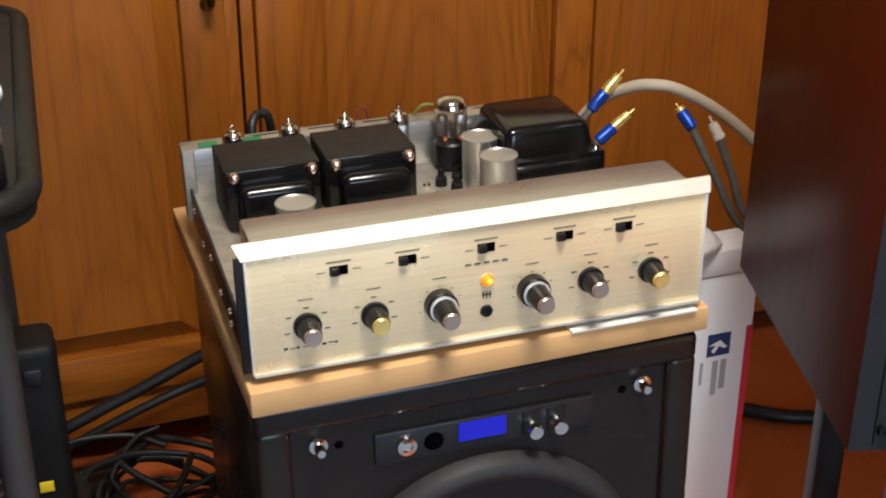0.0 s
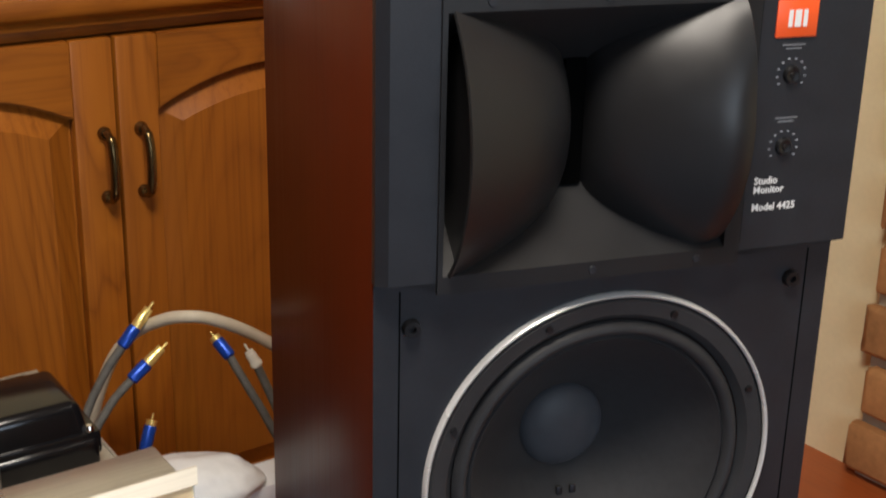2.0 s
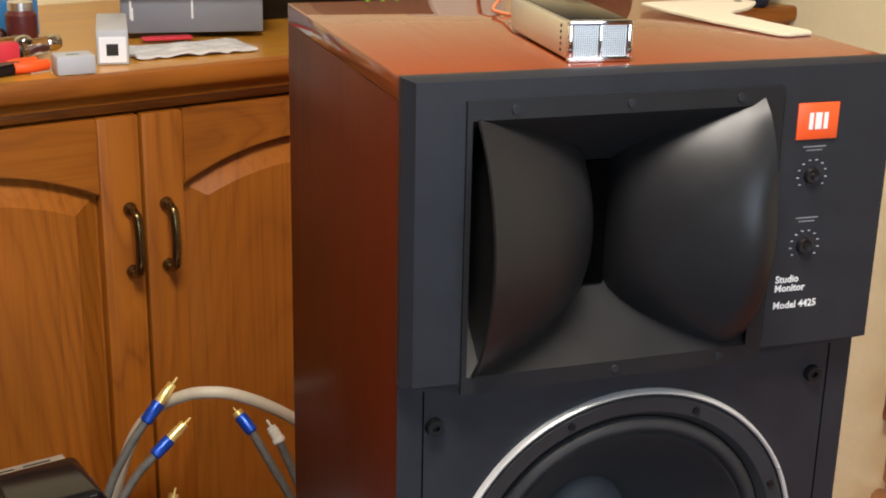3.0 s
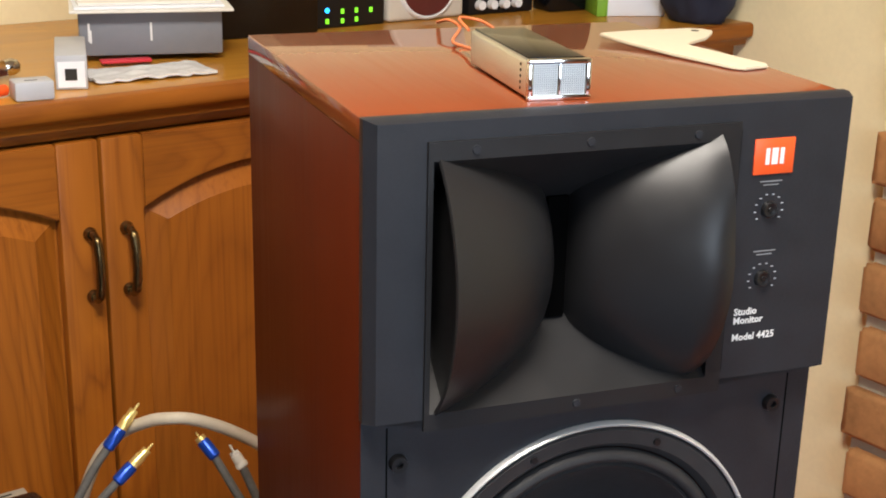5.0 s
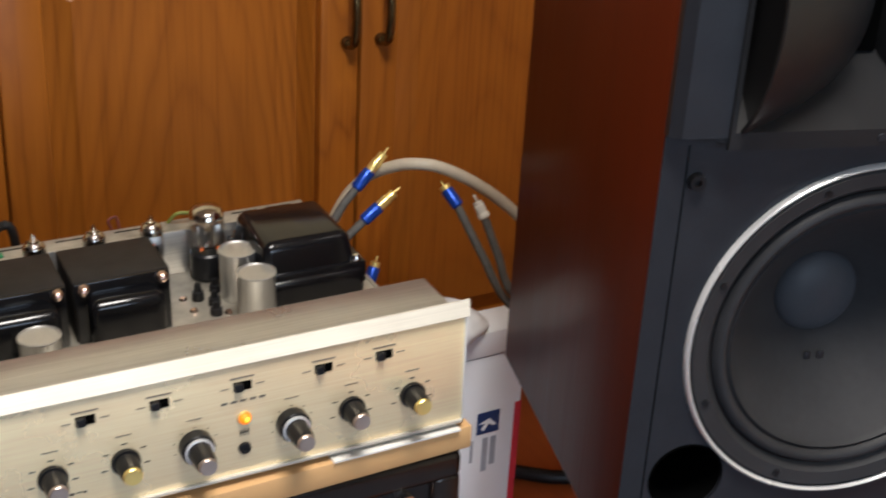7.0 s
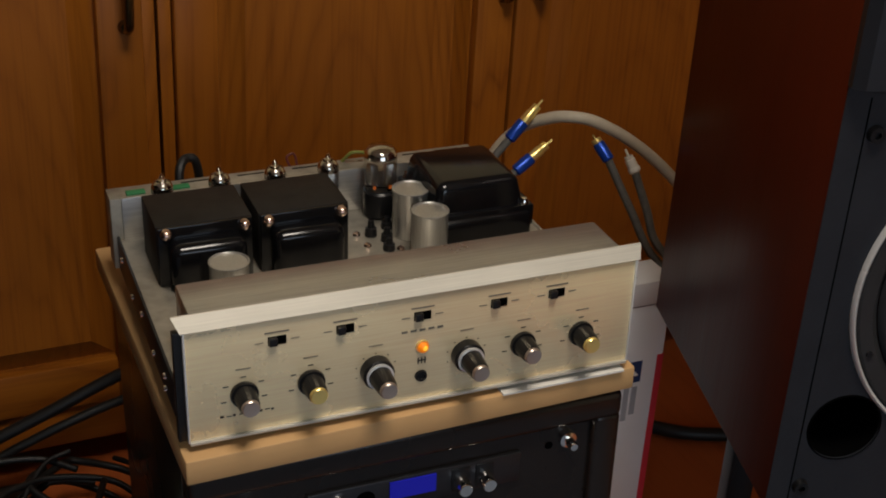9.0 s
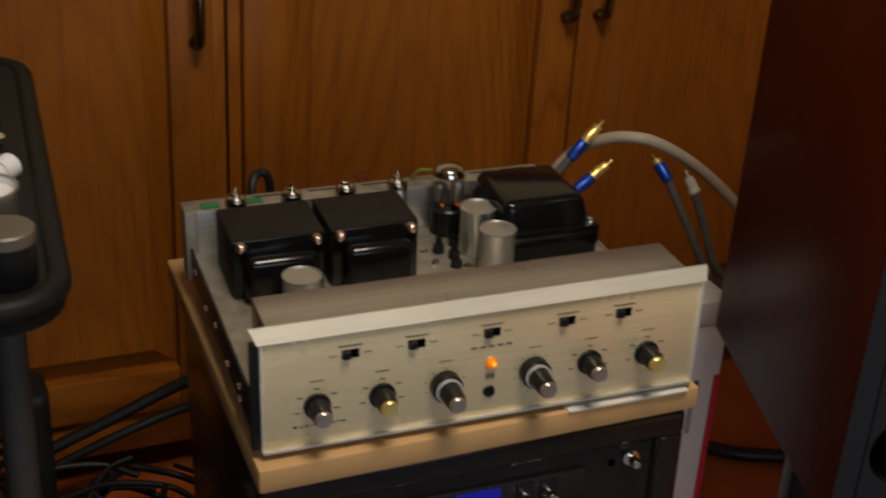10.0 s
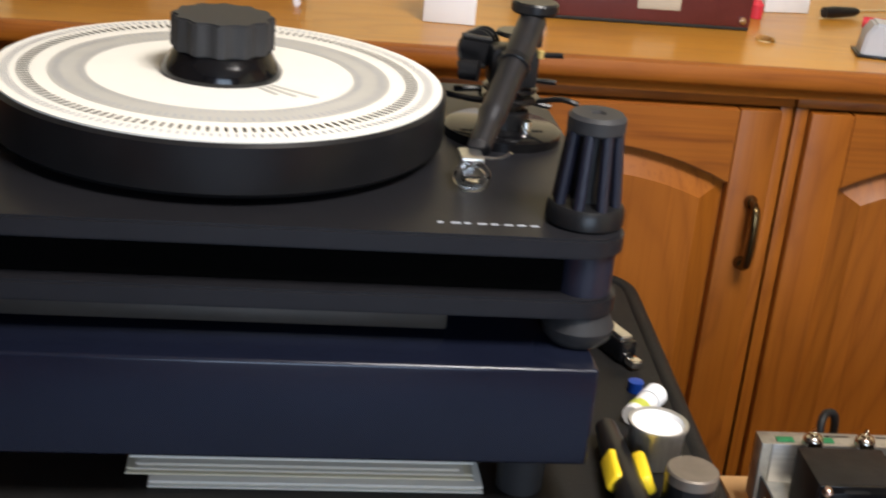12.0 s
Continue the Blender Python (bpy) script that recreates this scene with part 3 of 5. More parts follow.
c = frame_face(bm, ch - 0.001, W + 0.001 - ch * 0.2, up0 + 0.001, up1 - 0.003, YU)
d = frame_face(bm, HX0 + 0.002, HX1 - 0.002, HZ0 + 0.004, HZ1 - 0.002, YU)
e = frame_face(bm, HX0 + 0.002, HX1 - 0.002, HZ0 + 0.004, HZ1 - 0.002, YL + 0.06)
for p, q in ((a, b_), (b_, c), (c, d), (d, e)):
    for i in range(4):
        bm.faces.new((p[i], p[(i + 1) % 4], q[(i + 1) % 4], q[i]))
part("upper_baffle", bm, baffle_mat, spk, "dark blue-grey upper baffle with chamfered edges")

# horn: a plate with sloped jaws and a waisted spool that flares to both sides of a tall slot
horn = part("horn", box(HX0, HX0 + 0.001, YU - 0.001, YU, HZ0, HZ0 + 0.001), horn_mat, spk, "black moulded waveguide horn with two curved cheeks")
HC, HM = (HX0 + HX1) / 2 - 0.002, (HZ0 + HZ1) / 2
bm = bmesh.new()
yf, yb = YU - 0.003, YU + 0.052
o = frame_face(bm, HX0, HX1, HZ0, HZ1, YU + 0.001)
o1 = frame_face(bm, HX0, HX1, HZ0, HZ1, yf)
o2 = frame_face(bm, HX0 + 0.004, HC + 0.1150, HZ0 + 0.014, HZ1 - 0.014, yf)
o3 = frame_face(bm, HX0 + 0.004, HC + 0.1150, HM - 0.046, HM + 0.046, yb)
for p, q in ((o, o1), (o1, o2), (o2, o3)):
    for i in range(4):
        bm.faces.new((p[i], p[(i + 1) % 4], q[(i + 1) % 4], q[i]))
bm.faces.new(o3[::-1])
part("horn_plate", bm, horn_mat, horn)


def cheek(sign):
    """One side of the spool: a flaring profile turned about a horizontal axis behind the plate."""
    axis_y, half = YU + 0.093, 0.116 if sign < 0 else 0.112
    r0, r1 = 0.056, 0.138 if sign < 0 else 0.141
    prof = [(0.0085, 0.02), (0.0085, r0)]
    for k in range(1, 25):
        t = k / 24
        prof.append((0.0085 + (half - 0.0085) * t, r0 + (r1 - r0) * t**0.50))
    end = r1
    prof += [(half + 0.0008, end - 0.0008), (half + 0.0010, end - 0.0030), (half - 0.007, end - 0.006), (half - 0.0075, 0.04)] if sign < 0 else [(half + 0.0012, end - 0.0012), (half + 0.0024, end - 0.006), (half + 0.0028, 0.04)]
    bm, rings, n = bmesh.new(), [], 48
    for x, r in prof:
        reach = min(1.25, math.asin(min(1.0, 0.1060 / r)))
        ring = []
        for a in (reach * (2 * i / n - 1) for i in range(n + 1)):
            # the right cheek rolls over towards its outer edge, but for its upper corner
            roll = 0.012 * max(0.0, (x / half - 0.70) / 0.30) ** 2.5 * (1.0 - min(1.0, max(0.0, (math.degrees(a) - 12) / 30))) if sign > 0 and r > 0.1 else 0.0
            ring.append(bm.verts.new((HC + sign * x, axis_y - (r - roll) * math.cos(a), HM + (r - roll) * math.sin(a))))
        rings.append(ring)
    for p, q in zip(rings, rings[1:]):
        for i in range(n):
            bm.faces.new((p[i], p[i + 1], q[i + 1], q[i]))
    return bm


for s in (-1, 1):
    part("cheek", cheek(s), horn_mat, horn, "curved satin black horn cheek", angle=40)
# shallow box; the slot's deep shade is its near-black colour
part("throat", box(HC - 0.0085, HC + 0.0085, YU + 0.044, yb + 0.03, HM - 0.050, HM + 0.050), recess_shade, horn)
for x, z in ((0.08, HZ1 - 0.007), (0.17, HZ1 - 0.007), (0.26, HZ1 - 0.007), (0.17, HZ0 + 0.007), (0.26, HZ0 + 0.007)):
    part("screw", lathe([(0, -0.0012), (0.003, -0.0012), (0.0034, 0)], 12), baffle_mat, horn, at=pose(x, yf, z, -90, 0, 0))

# control strip: badge, two level dials, words
part("groove", box(0.2985, 0.3000, YU - 0.0004, YU + 0.001, 0.412, 0.612), recess_shade, spk)
badge = part("badge", box(0.3125, 0.3485, YU - 0.0012, YU + 0.0005, 0.5755, 0.604, 0.0004), orange_sign, spk, "square orange badge with white marks")
for x0, x1, z0, z1 in ((0.3225, 0.3260, 0.5835, 0.5965), (0.3280, 0.3335, 0.5835, 0.5965), (0.3355, 0.3390, 0.5835, 0.5965)):
    part("mark", box(x0, x1, YU - 0.0016, YU - 0.0011, z0, z1), white_ink, badge)
for zc in (0.5465, 0.4890):
    dial = part("dial", lathe([(0, -0.0036), (0.0018, -0.0036), (0.0022, -0.0028), (0.0056, -0.0034), (0.0066, -0.0026), (0.0072, 0)], 24), black_paint, spk, "small black level dial with a white scale", at=pose(0.3305, YU, zc, -90, 0, 0))
    for k in range(10):
        a = radians(215 - 250 * k / 9)
        mk = box(-0.0010, 0.0010, -0.0003, 0.0002, -0.0004, 0.0004)
        part("scale_mark", mk, grey_ink, dial, at=pose(0.0125 * math.cos(a), -0.0125 * math.sin(a), -0.0003, 90, 0, 0))
    part("caption", box(0.3205, 0.3405, YU - 0.0003, YU + 0.0002, zc + 0.0225, zc + 0.0234), dim_print, spk)
    part("caption", box(0.3235, 0.3375, YU - 0.0003, YU + 0.0002, zc + 0.0197, zc + 0.0205), dim_print, spk)
for text, z, size in (("Studio", 0.4590, 0.0083), ("Monitor", 0.4515, 0.0083), ("Model 4425", 0.4370, 0.0083)):
    part("lettering", letters(text, size, 0.00015), white_ink, spk, at=pose(0.3075, YU - 0.0003, z))

stand = thing("speaker_stand", pose(0.756, 0.866, 0.0, 0, 0, -17.0), "black speaker stand on the floor", "stand")
part("top_plate", box(0.06, 0.36, 0.03, 0.28, 0.405, 0.43, 0.004), black_paint, stand)
for x in (0.07, 0.32):
    for y in (0.04, 0.24):
        part("leg", box(x, x + 0.03, y, y + 0.03, 0.02, 0.405, 0.003), black_paint, stand)
part("base_plate", box(0.04, 0.38, 0.0, 0.30, 0.0, 0.02, 0.004), black_paint, stand)


# ---- subwoofer, board and valve amplifier ----
AMP = pose(0.262, 0.985, 0.543, 0, -1.2, -2.9)
sub = thing("subwoofer", AMP @ pose(0, 0, -0.543), "black powered subwoofer with a small control strip under the amplifier", "subwoofer")
SB = 0.543
part("cabinet", box(-0.004, 0.394, 0.022, 0.37, 0.022, SB - 0.032, 0.006), sub_paint, sub)
fr = bmesh.new()
for x0, x1, z0, z1 in ((-0.004, 0.394, SB - 0.062, SB - 0.033), (-0.004, 0.394, 0.022, 0.055), (-0.004, 0.026, 0.05, SB - 0.055), (0.366, 0.394, 0.05, SB - 0.055)):
    box(x0, x1, -0.002, 0.026, z0, z1, 0.007, 3, bm=fr)
part("front_frame", fr, sub_paint, sub, "rounded dark front frame")
part("front_panel", box(0.02, 0.37, 0.006, 0.024, 0.05, SB - 0.058), sub_paint, sub)
strip = part("control_strip", box(0.097, 0.296, 0.002, 0.008, SB - 0.111, SB - 0.080, 0.0012), dark_metal, sub, "grey metal control strip")
part("display", box(0.171, 0.214, 0.0005, 0.004, SB - 0.101, SB - 0.083), lcd_blue, strip, "lit blue display")
for x in (0.238, 0.261):
    part("knob", lathe([(0, -0.014), (0.006, -0.014), (0.007, -0.012), (0.0075, 0)], 20), chrome, strip, "small chrome knob", at=pose(x, 0.002, SB - 0.099, -90, 0, 0))
    part("knob_plate", box(x - 0.009, x + 0.009, 0.0008, 0.004, SB - 0.107, SB - 0.083, 0.001), black_paint, strip)
part("socket", lathe([(0, -0.003), (0.004, -0.003), (0.005, -0.006), (0.0085, -0.005), (0.009, 0)], 24), chrome, strip, "chrome microphone socket", at=pose(0.124, 0.002, SB - 0.094, -90, 0, 0))
part("sensor", lathe([(0, -0.001), (0.0085, -0.001), (0.009, 0)], 24), recess_shade, strip, at=pose(0.149, 0.002, SB - 0.096, -90, 0, 0))
for x, z in ((0.049, SB - 0.080), (0.343, SB - 0.078), (0.049, 0.11), (0.343, 0.11)):
    part("bolt", lathe([(0, -0.016), (0.0035, -0.016), (0.0045, -0.014), (0.0045, -0.005), (0.008, -0.004), (0.008, 0)], 16), chrome, sub, "shiny grille bolt", at=pose(x, 0.006, z, -90, 0, 0))
    part("bolt_hole", lathe([(0, -0.0006), (0.004, -0.0006), (0.004, 0)], 12), recess_shade, sub, at=pose(x + (0.018 if x < 0.2 else -0.018), 0.006, z - 0.004, -90, 0, 0))
drv = part("driver", lathe([(0.120, 0.006), (0.124, -0.010), (0.130, -0.017), (0.138, -0.018), (0.145, -0.012), (0.148, 0)], 64), rubber, sub, "black woofer with a thick rubber surround", at=pose(0.198, 0.006, SB - 0.270, -90, 0, 0), angle=60)
part("cone", lathe([(0.121, 0.004), (0.06, 0.010), (0, -0.004)], 48), cone_mat, drv)
for x in (0.03, 0.35):
    for y in (0.05, 0.33):
        part("foot", lathe([(0, 0.0), (0.02, 0.0), (0.022, 0.022), (0, 0.022)], 20), rubber, sub, at=pose(x, y, 0))

solo("board", box(-0.006, 0.402, -0.014, 0.372, -0.0315, -0.0085, 0.002), board_mat, "tan fibreboard sheet lying on the subwoofer", "board", at=AMP @ pose(-0.006, -0.014, 0, 0, 0, 1.7) @ pose(0.006, 0.014, 0))
solo("paper_sheet", prism([(0.27, -0.0075), (0.388, -0.0060), (0.392, 0.10), (0.265, 0.10)], -0.0083, -0.0066, axis="z"), paper, "white paper sheet tucked under the amplifier", "paper", at=AMP)

amp = thing("valve_amplifier", AMP, "vintage valve amplifier with a brushed champagne front panel and no cage", "amplifier")
PW = 0.392
for x in (0.03, 0.36):
    for y in (0.03, 0.26):
        part("foot", lathe([(0, -0.0084), (0.008, -0.0084), (0.009, 0.0165), (0, 0.0165)], 16), rubber, amp, at=pose(x, y, 0))
# chassis tray with side walls
ch_bm = box(-0.0040, PW - 0.006, 0.0105, 0.296, 0.016, 0.045, 0.001)
part("chassis", ch_bm, deck_metal, amp, "soiled plated steel chassis")
# left side takes a darker metal in place of the shadow on it
part("chassis_side", box(-0.0066, -0.0041, 0.0145, 0.300, 0.017, 0.050, 0.0005), dark_metal, amp, "chassis side with shade in its dark tone and a row of screws")
part("panel_end", box(-0.0068, 0.0090, 0.0031, 0.0100, 0.0, 0.100, 0.0005), black_paint, amp, "dark end flange of the panel")
part("chassis_side", box(PW - 0.006, PW - 0.0035, 0.008, 0.300, 0.0, 0.047, 0.0005), cover_metal, amp)
for y, z in ((0.05, 0.034), (0.10, 0.026), (0.15, 0.036), (0.20, 0.026), (0.25, 0.038), (0.05, 0.022)):
    part("screw", lathe([(0, -0.002), (0.0025, -0.002), (0.003, 0)], 10), chrome, amp, at=pose(-0.0066, y, z, 0, 90, 0))
# front panel with its slanting trim cap
panel = part("front_panel", box(0, PW, 0.0, 0.003, 0.0, 0.101, 0.0006), panel_metal, amp, "brushed champagne aluminium front panel")
cap = bmesh.new()
sec = [(-0.0018, 0.1010), (-0.0026, 0.1020), (0.0060, 0.1128), (0.0078, 0.1128), (0.0078, 0.1105), (0.0030, 0.1010)]
lo, hi = [cap.verts.new((-0.001 - 0.45 * max(0.0, z - 0.0995), y, z)) for y, z in sec], [cap.verts.new((PW + 0.001 + 0.35 * max(0.0, z - 0.0995), y, z)) for y, z in sec]
cap.faces.new(lo)
cap.faces.new(hi[::-1])
for i in range(6):
    cap.faces.new((lo[i], lo[(i + 1) % 6], hi[(i + 1) % 6], hi[i]))
part("trim_cap", cap, lip_metal, amp, "pale slanting metal trim along the top edge")
part("trim_foot", box(0.001, PW - 0.001, -0.003, 0.004, -0.002, 0.001, 0.0006), lip_metal, amp)
for x in (-0.0004, PW - 0.0014):
    part("trim_edge", box(x, x + 0.0018, -0.0022, 0.003, 0.0, 0.1010, 0.0006), pale_silver, amp, "thin bright edge of the panel")
# sheet cover over the controls
part("control_cover", box(0.0095, PW - 0.004, 0.0102, 0.074, 0.045, 0.1035, 0.0025), cover_metal, amp, "dull grey steel cover behind the panel")

# slide switches
for u in (0.074, 0.130, 0.196, 0.264, 0.317):
    sw = part("switch", box(u - 0.0075, u + 0.0075, -0.0006, 0.0005, 0.0775, 0.0855, 0.0003), recess_shade, panel, "small black slide switch")
    part("slider", box(u - 0.007, u - 0.0002, -0.0042, 0.0, 0.078, 0.085, 0.0008), black_paint, sw)
    part("caption", box(u - 0.010, u + 0.010, -0.0004, 0.0001, 0.0886, 0.0898), mark_ink, panel)
    part("caption", box(u + 0.011, u + 0.018, -0.0004, 0.0001, 0.0809, 0.0816), mark_ink, panel)
    part("caption", box(u - 0.018, u - 0.011, -0.0004, 0.0001, 0.0809, 0.0816), mark_ink, panel)
# maker's mark, drawn as plain strokes
for k in range(5):
    part("mark", box(0.1780 + k * 0.0078, 0.1832 + k * 0.0078, -0.0004, 0.0001, 0.0672, 0.0692), mark_ink, panel)
# pilot lamp, emblem and jack
part("pilot_lamp", lathe([(0, -0.0065), (0.0025, -0.006), (0.0042, -0.0040), (0.0050, 0)], 24), amber, panel, "lit round amber pilot lamp", at=pose(0.1965, 0, 0.0520, -90, 0, 0), angle=60)
part("lamp_core", lathe([(0, -0.0072), (0.0014, -0.0069), (0.0024, -0.0056), (0.0026, -0.004)], 16), amber_core, panel, "bright centre of the pilot lamp", at=pose(0.1970, 0, 0.0526, -90, 0, 0), angle=60)
part("bezel", lathe([(0.0048, 0.0), (0.0050, -0.0016), (0.0058, -0.0014), (0.0060, 0.0)], 24), gold, panel, at=pose(0.1965, 0, 0.0520, -90, 0, 0), angle=60)
for dx in (-0.003, 0, 0.003):
    part("mark", box(0.1962 + dx - 0.0005, 0.1962 + dx + 0.0005, -0.0004, 0.0001, 0.0355, 0.0415), ink, panel)
part("mark", box(0.1922, 0.2002, -0.0005, 0.0001, 0.0382, 0.0390), ink, panel)
part("jack", lathe([(0, -0.0005), (0.003, -0.0005), (0.0034, -0.002), (0.0050, -0.002), (0.0056, 0)], 20), black_paint, panel, "black headphone jack", at=pose(0.196, 0, 0.0235, -90, 0, 0))
# knobs
for u, big, tip in ((0.046, 0, tip_metal), (0.101, 0, gold), (0.156, 1, tip_metal), (0.236, 1, tip_metal), (0.288, 0, tip_metal), (0.343, 0, gold)):
    k0, z = 0.0, 0.0375
    if big:
        kn = part("knob", lathe([(0.0135, 0), (0.0135, -0.009), (0.0125, -0.010), (0, -0.010)], 28), black_paint, panel, "dual black knob with a bright ring and tip", at=pose(u, 0, z, -90, 0, 0))
        part("ring", lathe([(0.0112, -0.010), (0.0116, -0.0125), (0.0100, -0.0128), (0.0095, -0.010)], 28), pale_silver, kn)
        k0 = -0.0105
    else:
        kn = part("knob", lathe([(0.0112, 0), (0.0116, -0.002), (0.0112, -0.004), (0, -0.004)], 28), black_paint, panel, "tapered black knob with a metal tip", at=pose(u, 0, z, -90, 0, 0))
    part("grip", lathe([(0.0098, k0), (0.0086, k0 - 0.018), (0.0078, k0 - 0.021), (0.0074, k0 - 0.021)], 18), black_paint, kn, angle=15)
    part("tip", lathe([(0.0074, k0 - 0.0208), (0.0074, k0 - 0.0235), (0.0066, k0 - 0.0246), (0, k0 - 0.0240)], 24), tip, kn, "bright metal knob tip")
    part("caption", box(u - 0.006, u + 0.006, -0.0004, 0.0001, 0.0602, 0.0610), mark_ink, panel)
    for i in range(5 if not big else 7):
        a = radians(200 - 220 * i / (4 if not big else 6))
        x, zz = u + 0.0175 * math.cos(a), z + 0.0155 * math.sin(a)
        part("scale_mark", box(x - (0.0022 if not big else 0.0006), x + (0.0022 if not big else 0.0006), -0.0004, 0.0001, zz - 0.0004, zz + 0.0004), ink, panel)
for k in range(9):
    w = 0.0032 + 0.0012 * math.sin(k * 2.1)
    part("mark", box(0.026 + k * 0.0052, 0.026 + k * 0.0052 + w, -0.0004, 0.0001, 0.0180 + 0.0006 * math.sin(k * 3.0), 0.0192 + 0.0008 * math.sin(k * 3.0 + 1)), ink, panel)

DK = 0.0455


def output_transformer(x0, x1):
    t = part("transformer", box(x0, x1, 0.178, 0.246, DK, 0.1035, 0.0012), trans_top, amp, "black laminated output transformer")
    bell = box(x0 + 0.009, x1 - 0.009, 0.154, 0.180, DK + 0.002, 0.0920, 0.009, 5)
    part("end_bell", bell, gloss_black, t, "glossy black end bell")
    part("flange", box(x0 + 0.001, x1 - 0.001, 0.174, 0.1785, DK, 0.1030, 0.001), gloss_black, t)
    for x in (x0 + 0.008, x1 - 0.008):
        part("screw", lathe([(0, -0.007), (0.0028, -0.0065), (0.0050, -0.0035), (0.0054, 0)], 16), copper, t, "copper-coloured corner screw", at=pose(x, 0.174, 0.0975, -90, 0, 0), angle=60)


output_transformer(0.014, 0.100)
output_transformer(0.106, 0.190)
pt = part("power_transformer", box(0.270, 0.374, 0.166, 0.268, DK + 0.012, 0.0800, 0.003), gloss_black, amp, "large black power transformer with a bevelled cover")
part("skirt", box(0.273, 0.371, 0.162, 0.262, DK, DK + 0.030, 0.006, 3), gloss_black, pt)
bell = box(0.2740, 0.3660, 0.1705, 0.262, 0.078, 0.1085, 0.0)
for v in bell.verts:
    if v.co.z > 0.09:
        v.co.x += 0.004 if v.co.x < 0.32 else -0.006
        v.co.y += 0.005 if v.co.y < 0.21 else -0.003
bmesh.ops.bevel(bell, geom=[e for e in bell.edges if max(v.co.z for v in e.verts) > 0.09], offset=0.0085, segments=6, affect="EDGES", profile=0.5)
part("cover", bell, gloss_black, pt, "glossy black bevelled cover", angle=75)
for x in (0.278, 0.365):
    for y in (0.1715, 0.262):
        part("screw", lathe([(0, 0.005), (0.0025, 0.005), (0.004, 0.002), (0.0045, 0)], 14), chrome, pt, at=pose(x, y, 0.0800))

for x, y, top in ((0.262, 0.208, 0.0940), (0.264, 0.161, 0.0925), (0.067, 0.130, 0.0870)):
    part("capacitor_can", lathe([(0.0172, DK), (0.0172, top - 0.003), (0.0179, top - 0.002), (0.0179, top - 0.0005), (0.0165, top), (0.0156, top - 0.0012), (0, top - 0.0008)], 36), can_metal, amp, "dull aluminium capacitor can", at=pose(x, y, 0))

v0 = part("rectifier_valve", lathe([(0, DK), (0.0150, DK), (0.0172, DK + 0.002), (0.0172, DK + 0.026), (0.0150, DK + 0.028)], 32), black_paint, amp, "tall glass rectifier valve on a black base", at=pose(0.249, 0.258, 0))
gl = [(0.0145, DK + 0.027), (0.0160, DK + 0.032), (0.0165, DK + 0.062), (0.0160, DK + 0.067), (0.0128, DK + 0.0712), (0.004, DK + 0.0734), (0, DK + 0.0736)]
part("envelope", lathe(gl, 32), tube_glass, v0, "smoky glass envelope", angle=60)
part("getter", lathe([(0.0157, DK + 0.0620), (0.0152, DK + 0.0665), (0.0121, DK + 0.0703), (0.004, DK + 0.0724), (0, DK + 0.0726)], 32), chrome, v0, "silvered getter dome", angle=60)
for dx in (-0.006, 0.006):
    part("plates", box(dx - 0.0035, dx + 0.0035, -0.004, 0.004, DK + 0.034, DK + 0.056, 0.002), cover_metal, v0, "grey metal anode plate")
    part("filament", lathe([(0, DK + 0.0300), (0.0012, DK + 0.0305), (0.0012, DK + 0.0335), (0, DK + 0.034)], 10), heater, v0, "glowing orange filament", at=pose(dx, -0.0045, 0))


def small_valve(x, y):
    v = part("valve", lathe([(0.0095, DK), (0.0095, DK + 0.010), (0.008, DK + 0.011)], 20), recess_shade, amp, "small glass valve with a silvered top", at=pose(x, y, 0))
    part("envelope", lathe([(0.0098, DK + 0.008), (0.0104, DK + 0.046), (0.0104, DK + 0.055), (0.0082, DK + 0.0600), (0.0034, DK + 0.0625), (0.0014, DK + 0.0680), (0, DK + 0.0685)], 24), tube_glass, v, angle=60)
    part("getter", lathe([(0.0098, DK + 0.0500), (0.0098, DK + 0.0550), (0.0077, DK + 0.0592), (0.0030, DK + 0.0615), (0, DK + 0.0620)], 24), chrome, v, "silvered getter dome", angle=60)
    part("plates", box(-0.004, 0.004, -0.003, 0.003, DK + 0.012, DK + 0.038, 0.001), dark_metal, v)
    part("filament", lathe([(0, DK + 0.0385), (0.0010, DK + 0.0388), (0.0010, DK + 0.0415), (0, DK + 0.042)], 8), heater, v, "glowing orange filament", at=pose(0, -0.003, 0))


for x in (0.037, 0.091, 0.145, 0.198):
    small_valve(x, 0.266)
# raised rear ledge with slots, and terminals
led = part("rear_ledge", box(-0.0105, 0.360, 0.276, 0.302, 0.016, 0.0885, 0.001), deck_metal, amp, "dull plated rear ledge with slots")
for x in (0.06, 0.115, 0.17, 0.285, 0.32):
    part("slot", box(x, x + 0.026, 0.2935, 0.2955, 0.0880, 0.0888), recess_shade, led)
green_board = plain("green terminal board", (0.02, 0.16, 0.06), 0.5)
for x in (0.006, 0.048):
    part("terminal_strip", box(x, x + 0.018, 0.280, 0.289, 0.0880, 0.0905, 0.0006), green_board, amp, "small green terminal strip")
part("rear_lip", box(0.0, 0.358, 0.2735, 0.2765, 0.045, 0.0895, 0.0006), cover_metal, led, "bright folded lip of the ledge")
for x, y, h in ((0.225, 0.215, 0.016), (0.236, 0.200, 0.014), (0.232, 0.182, 0.012), (0.245, 0.226, 0.012)):
    part("fitting", lathe([(0.006, DK), (0.0055, DK + h * 0.5), (0.0035, DK + h * 0.55), (0.003, DK + h), (0, DK + h)], 14), black_paint, amp, at=pose(x, y, 0))
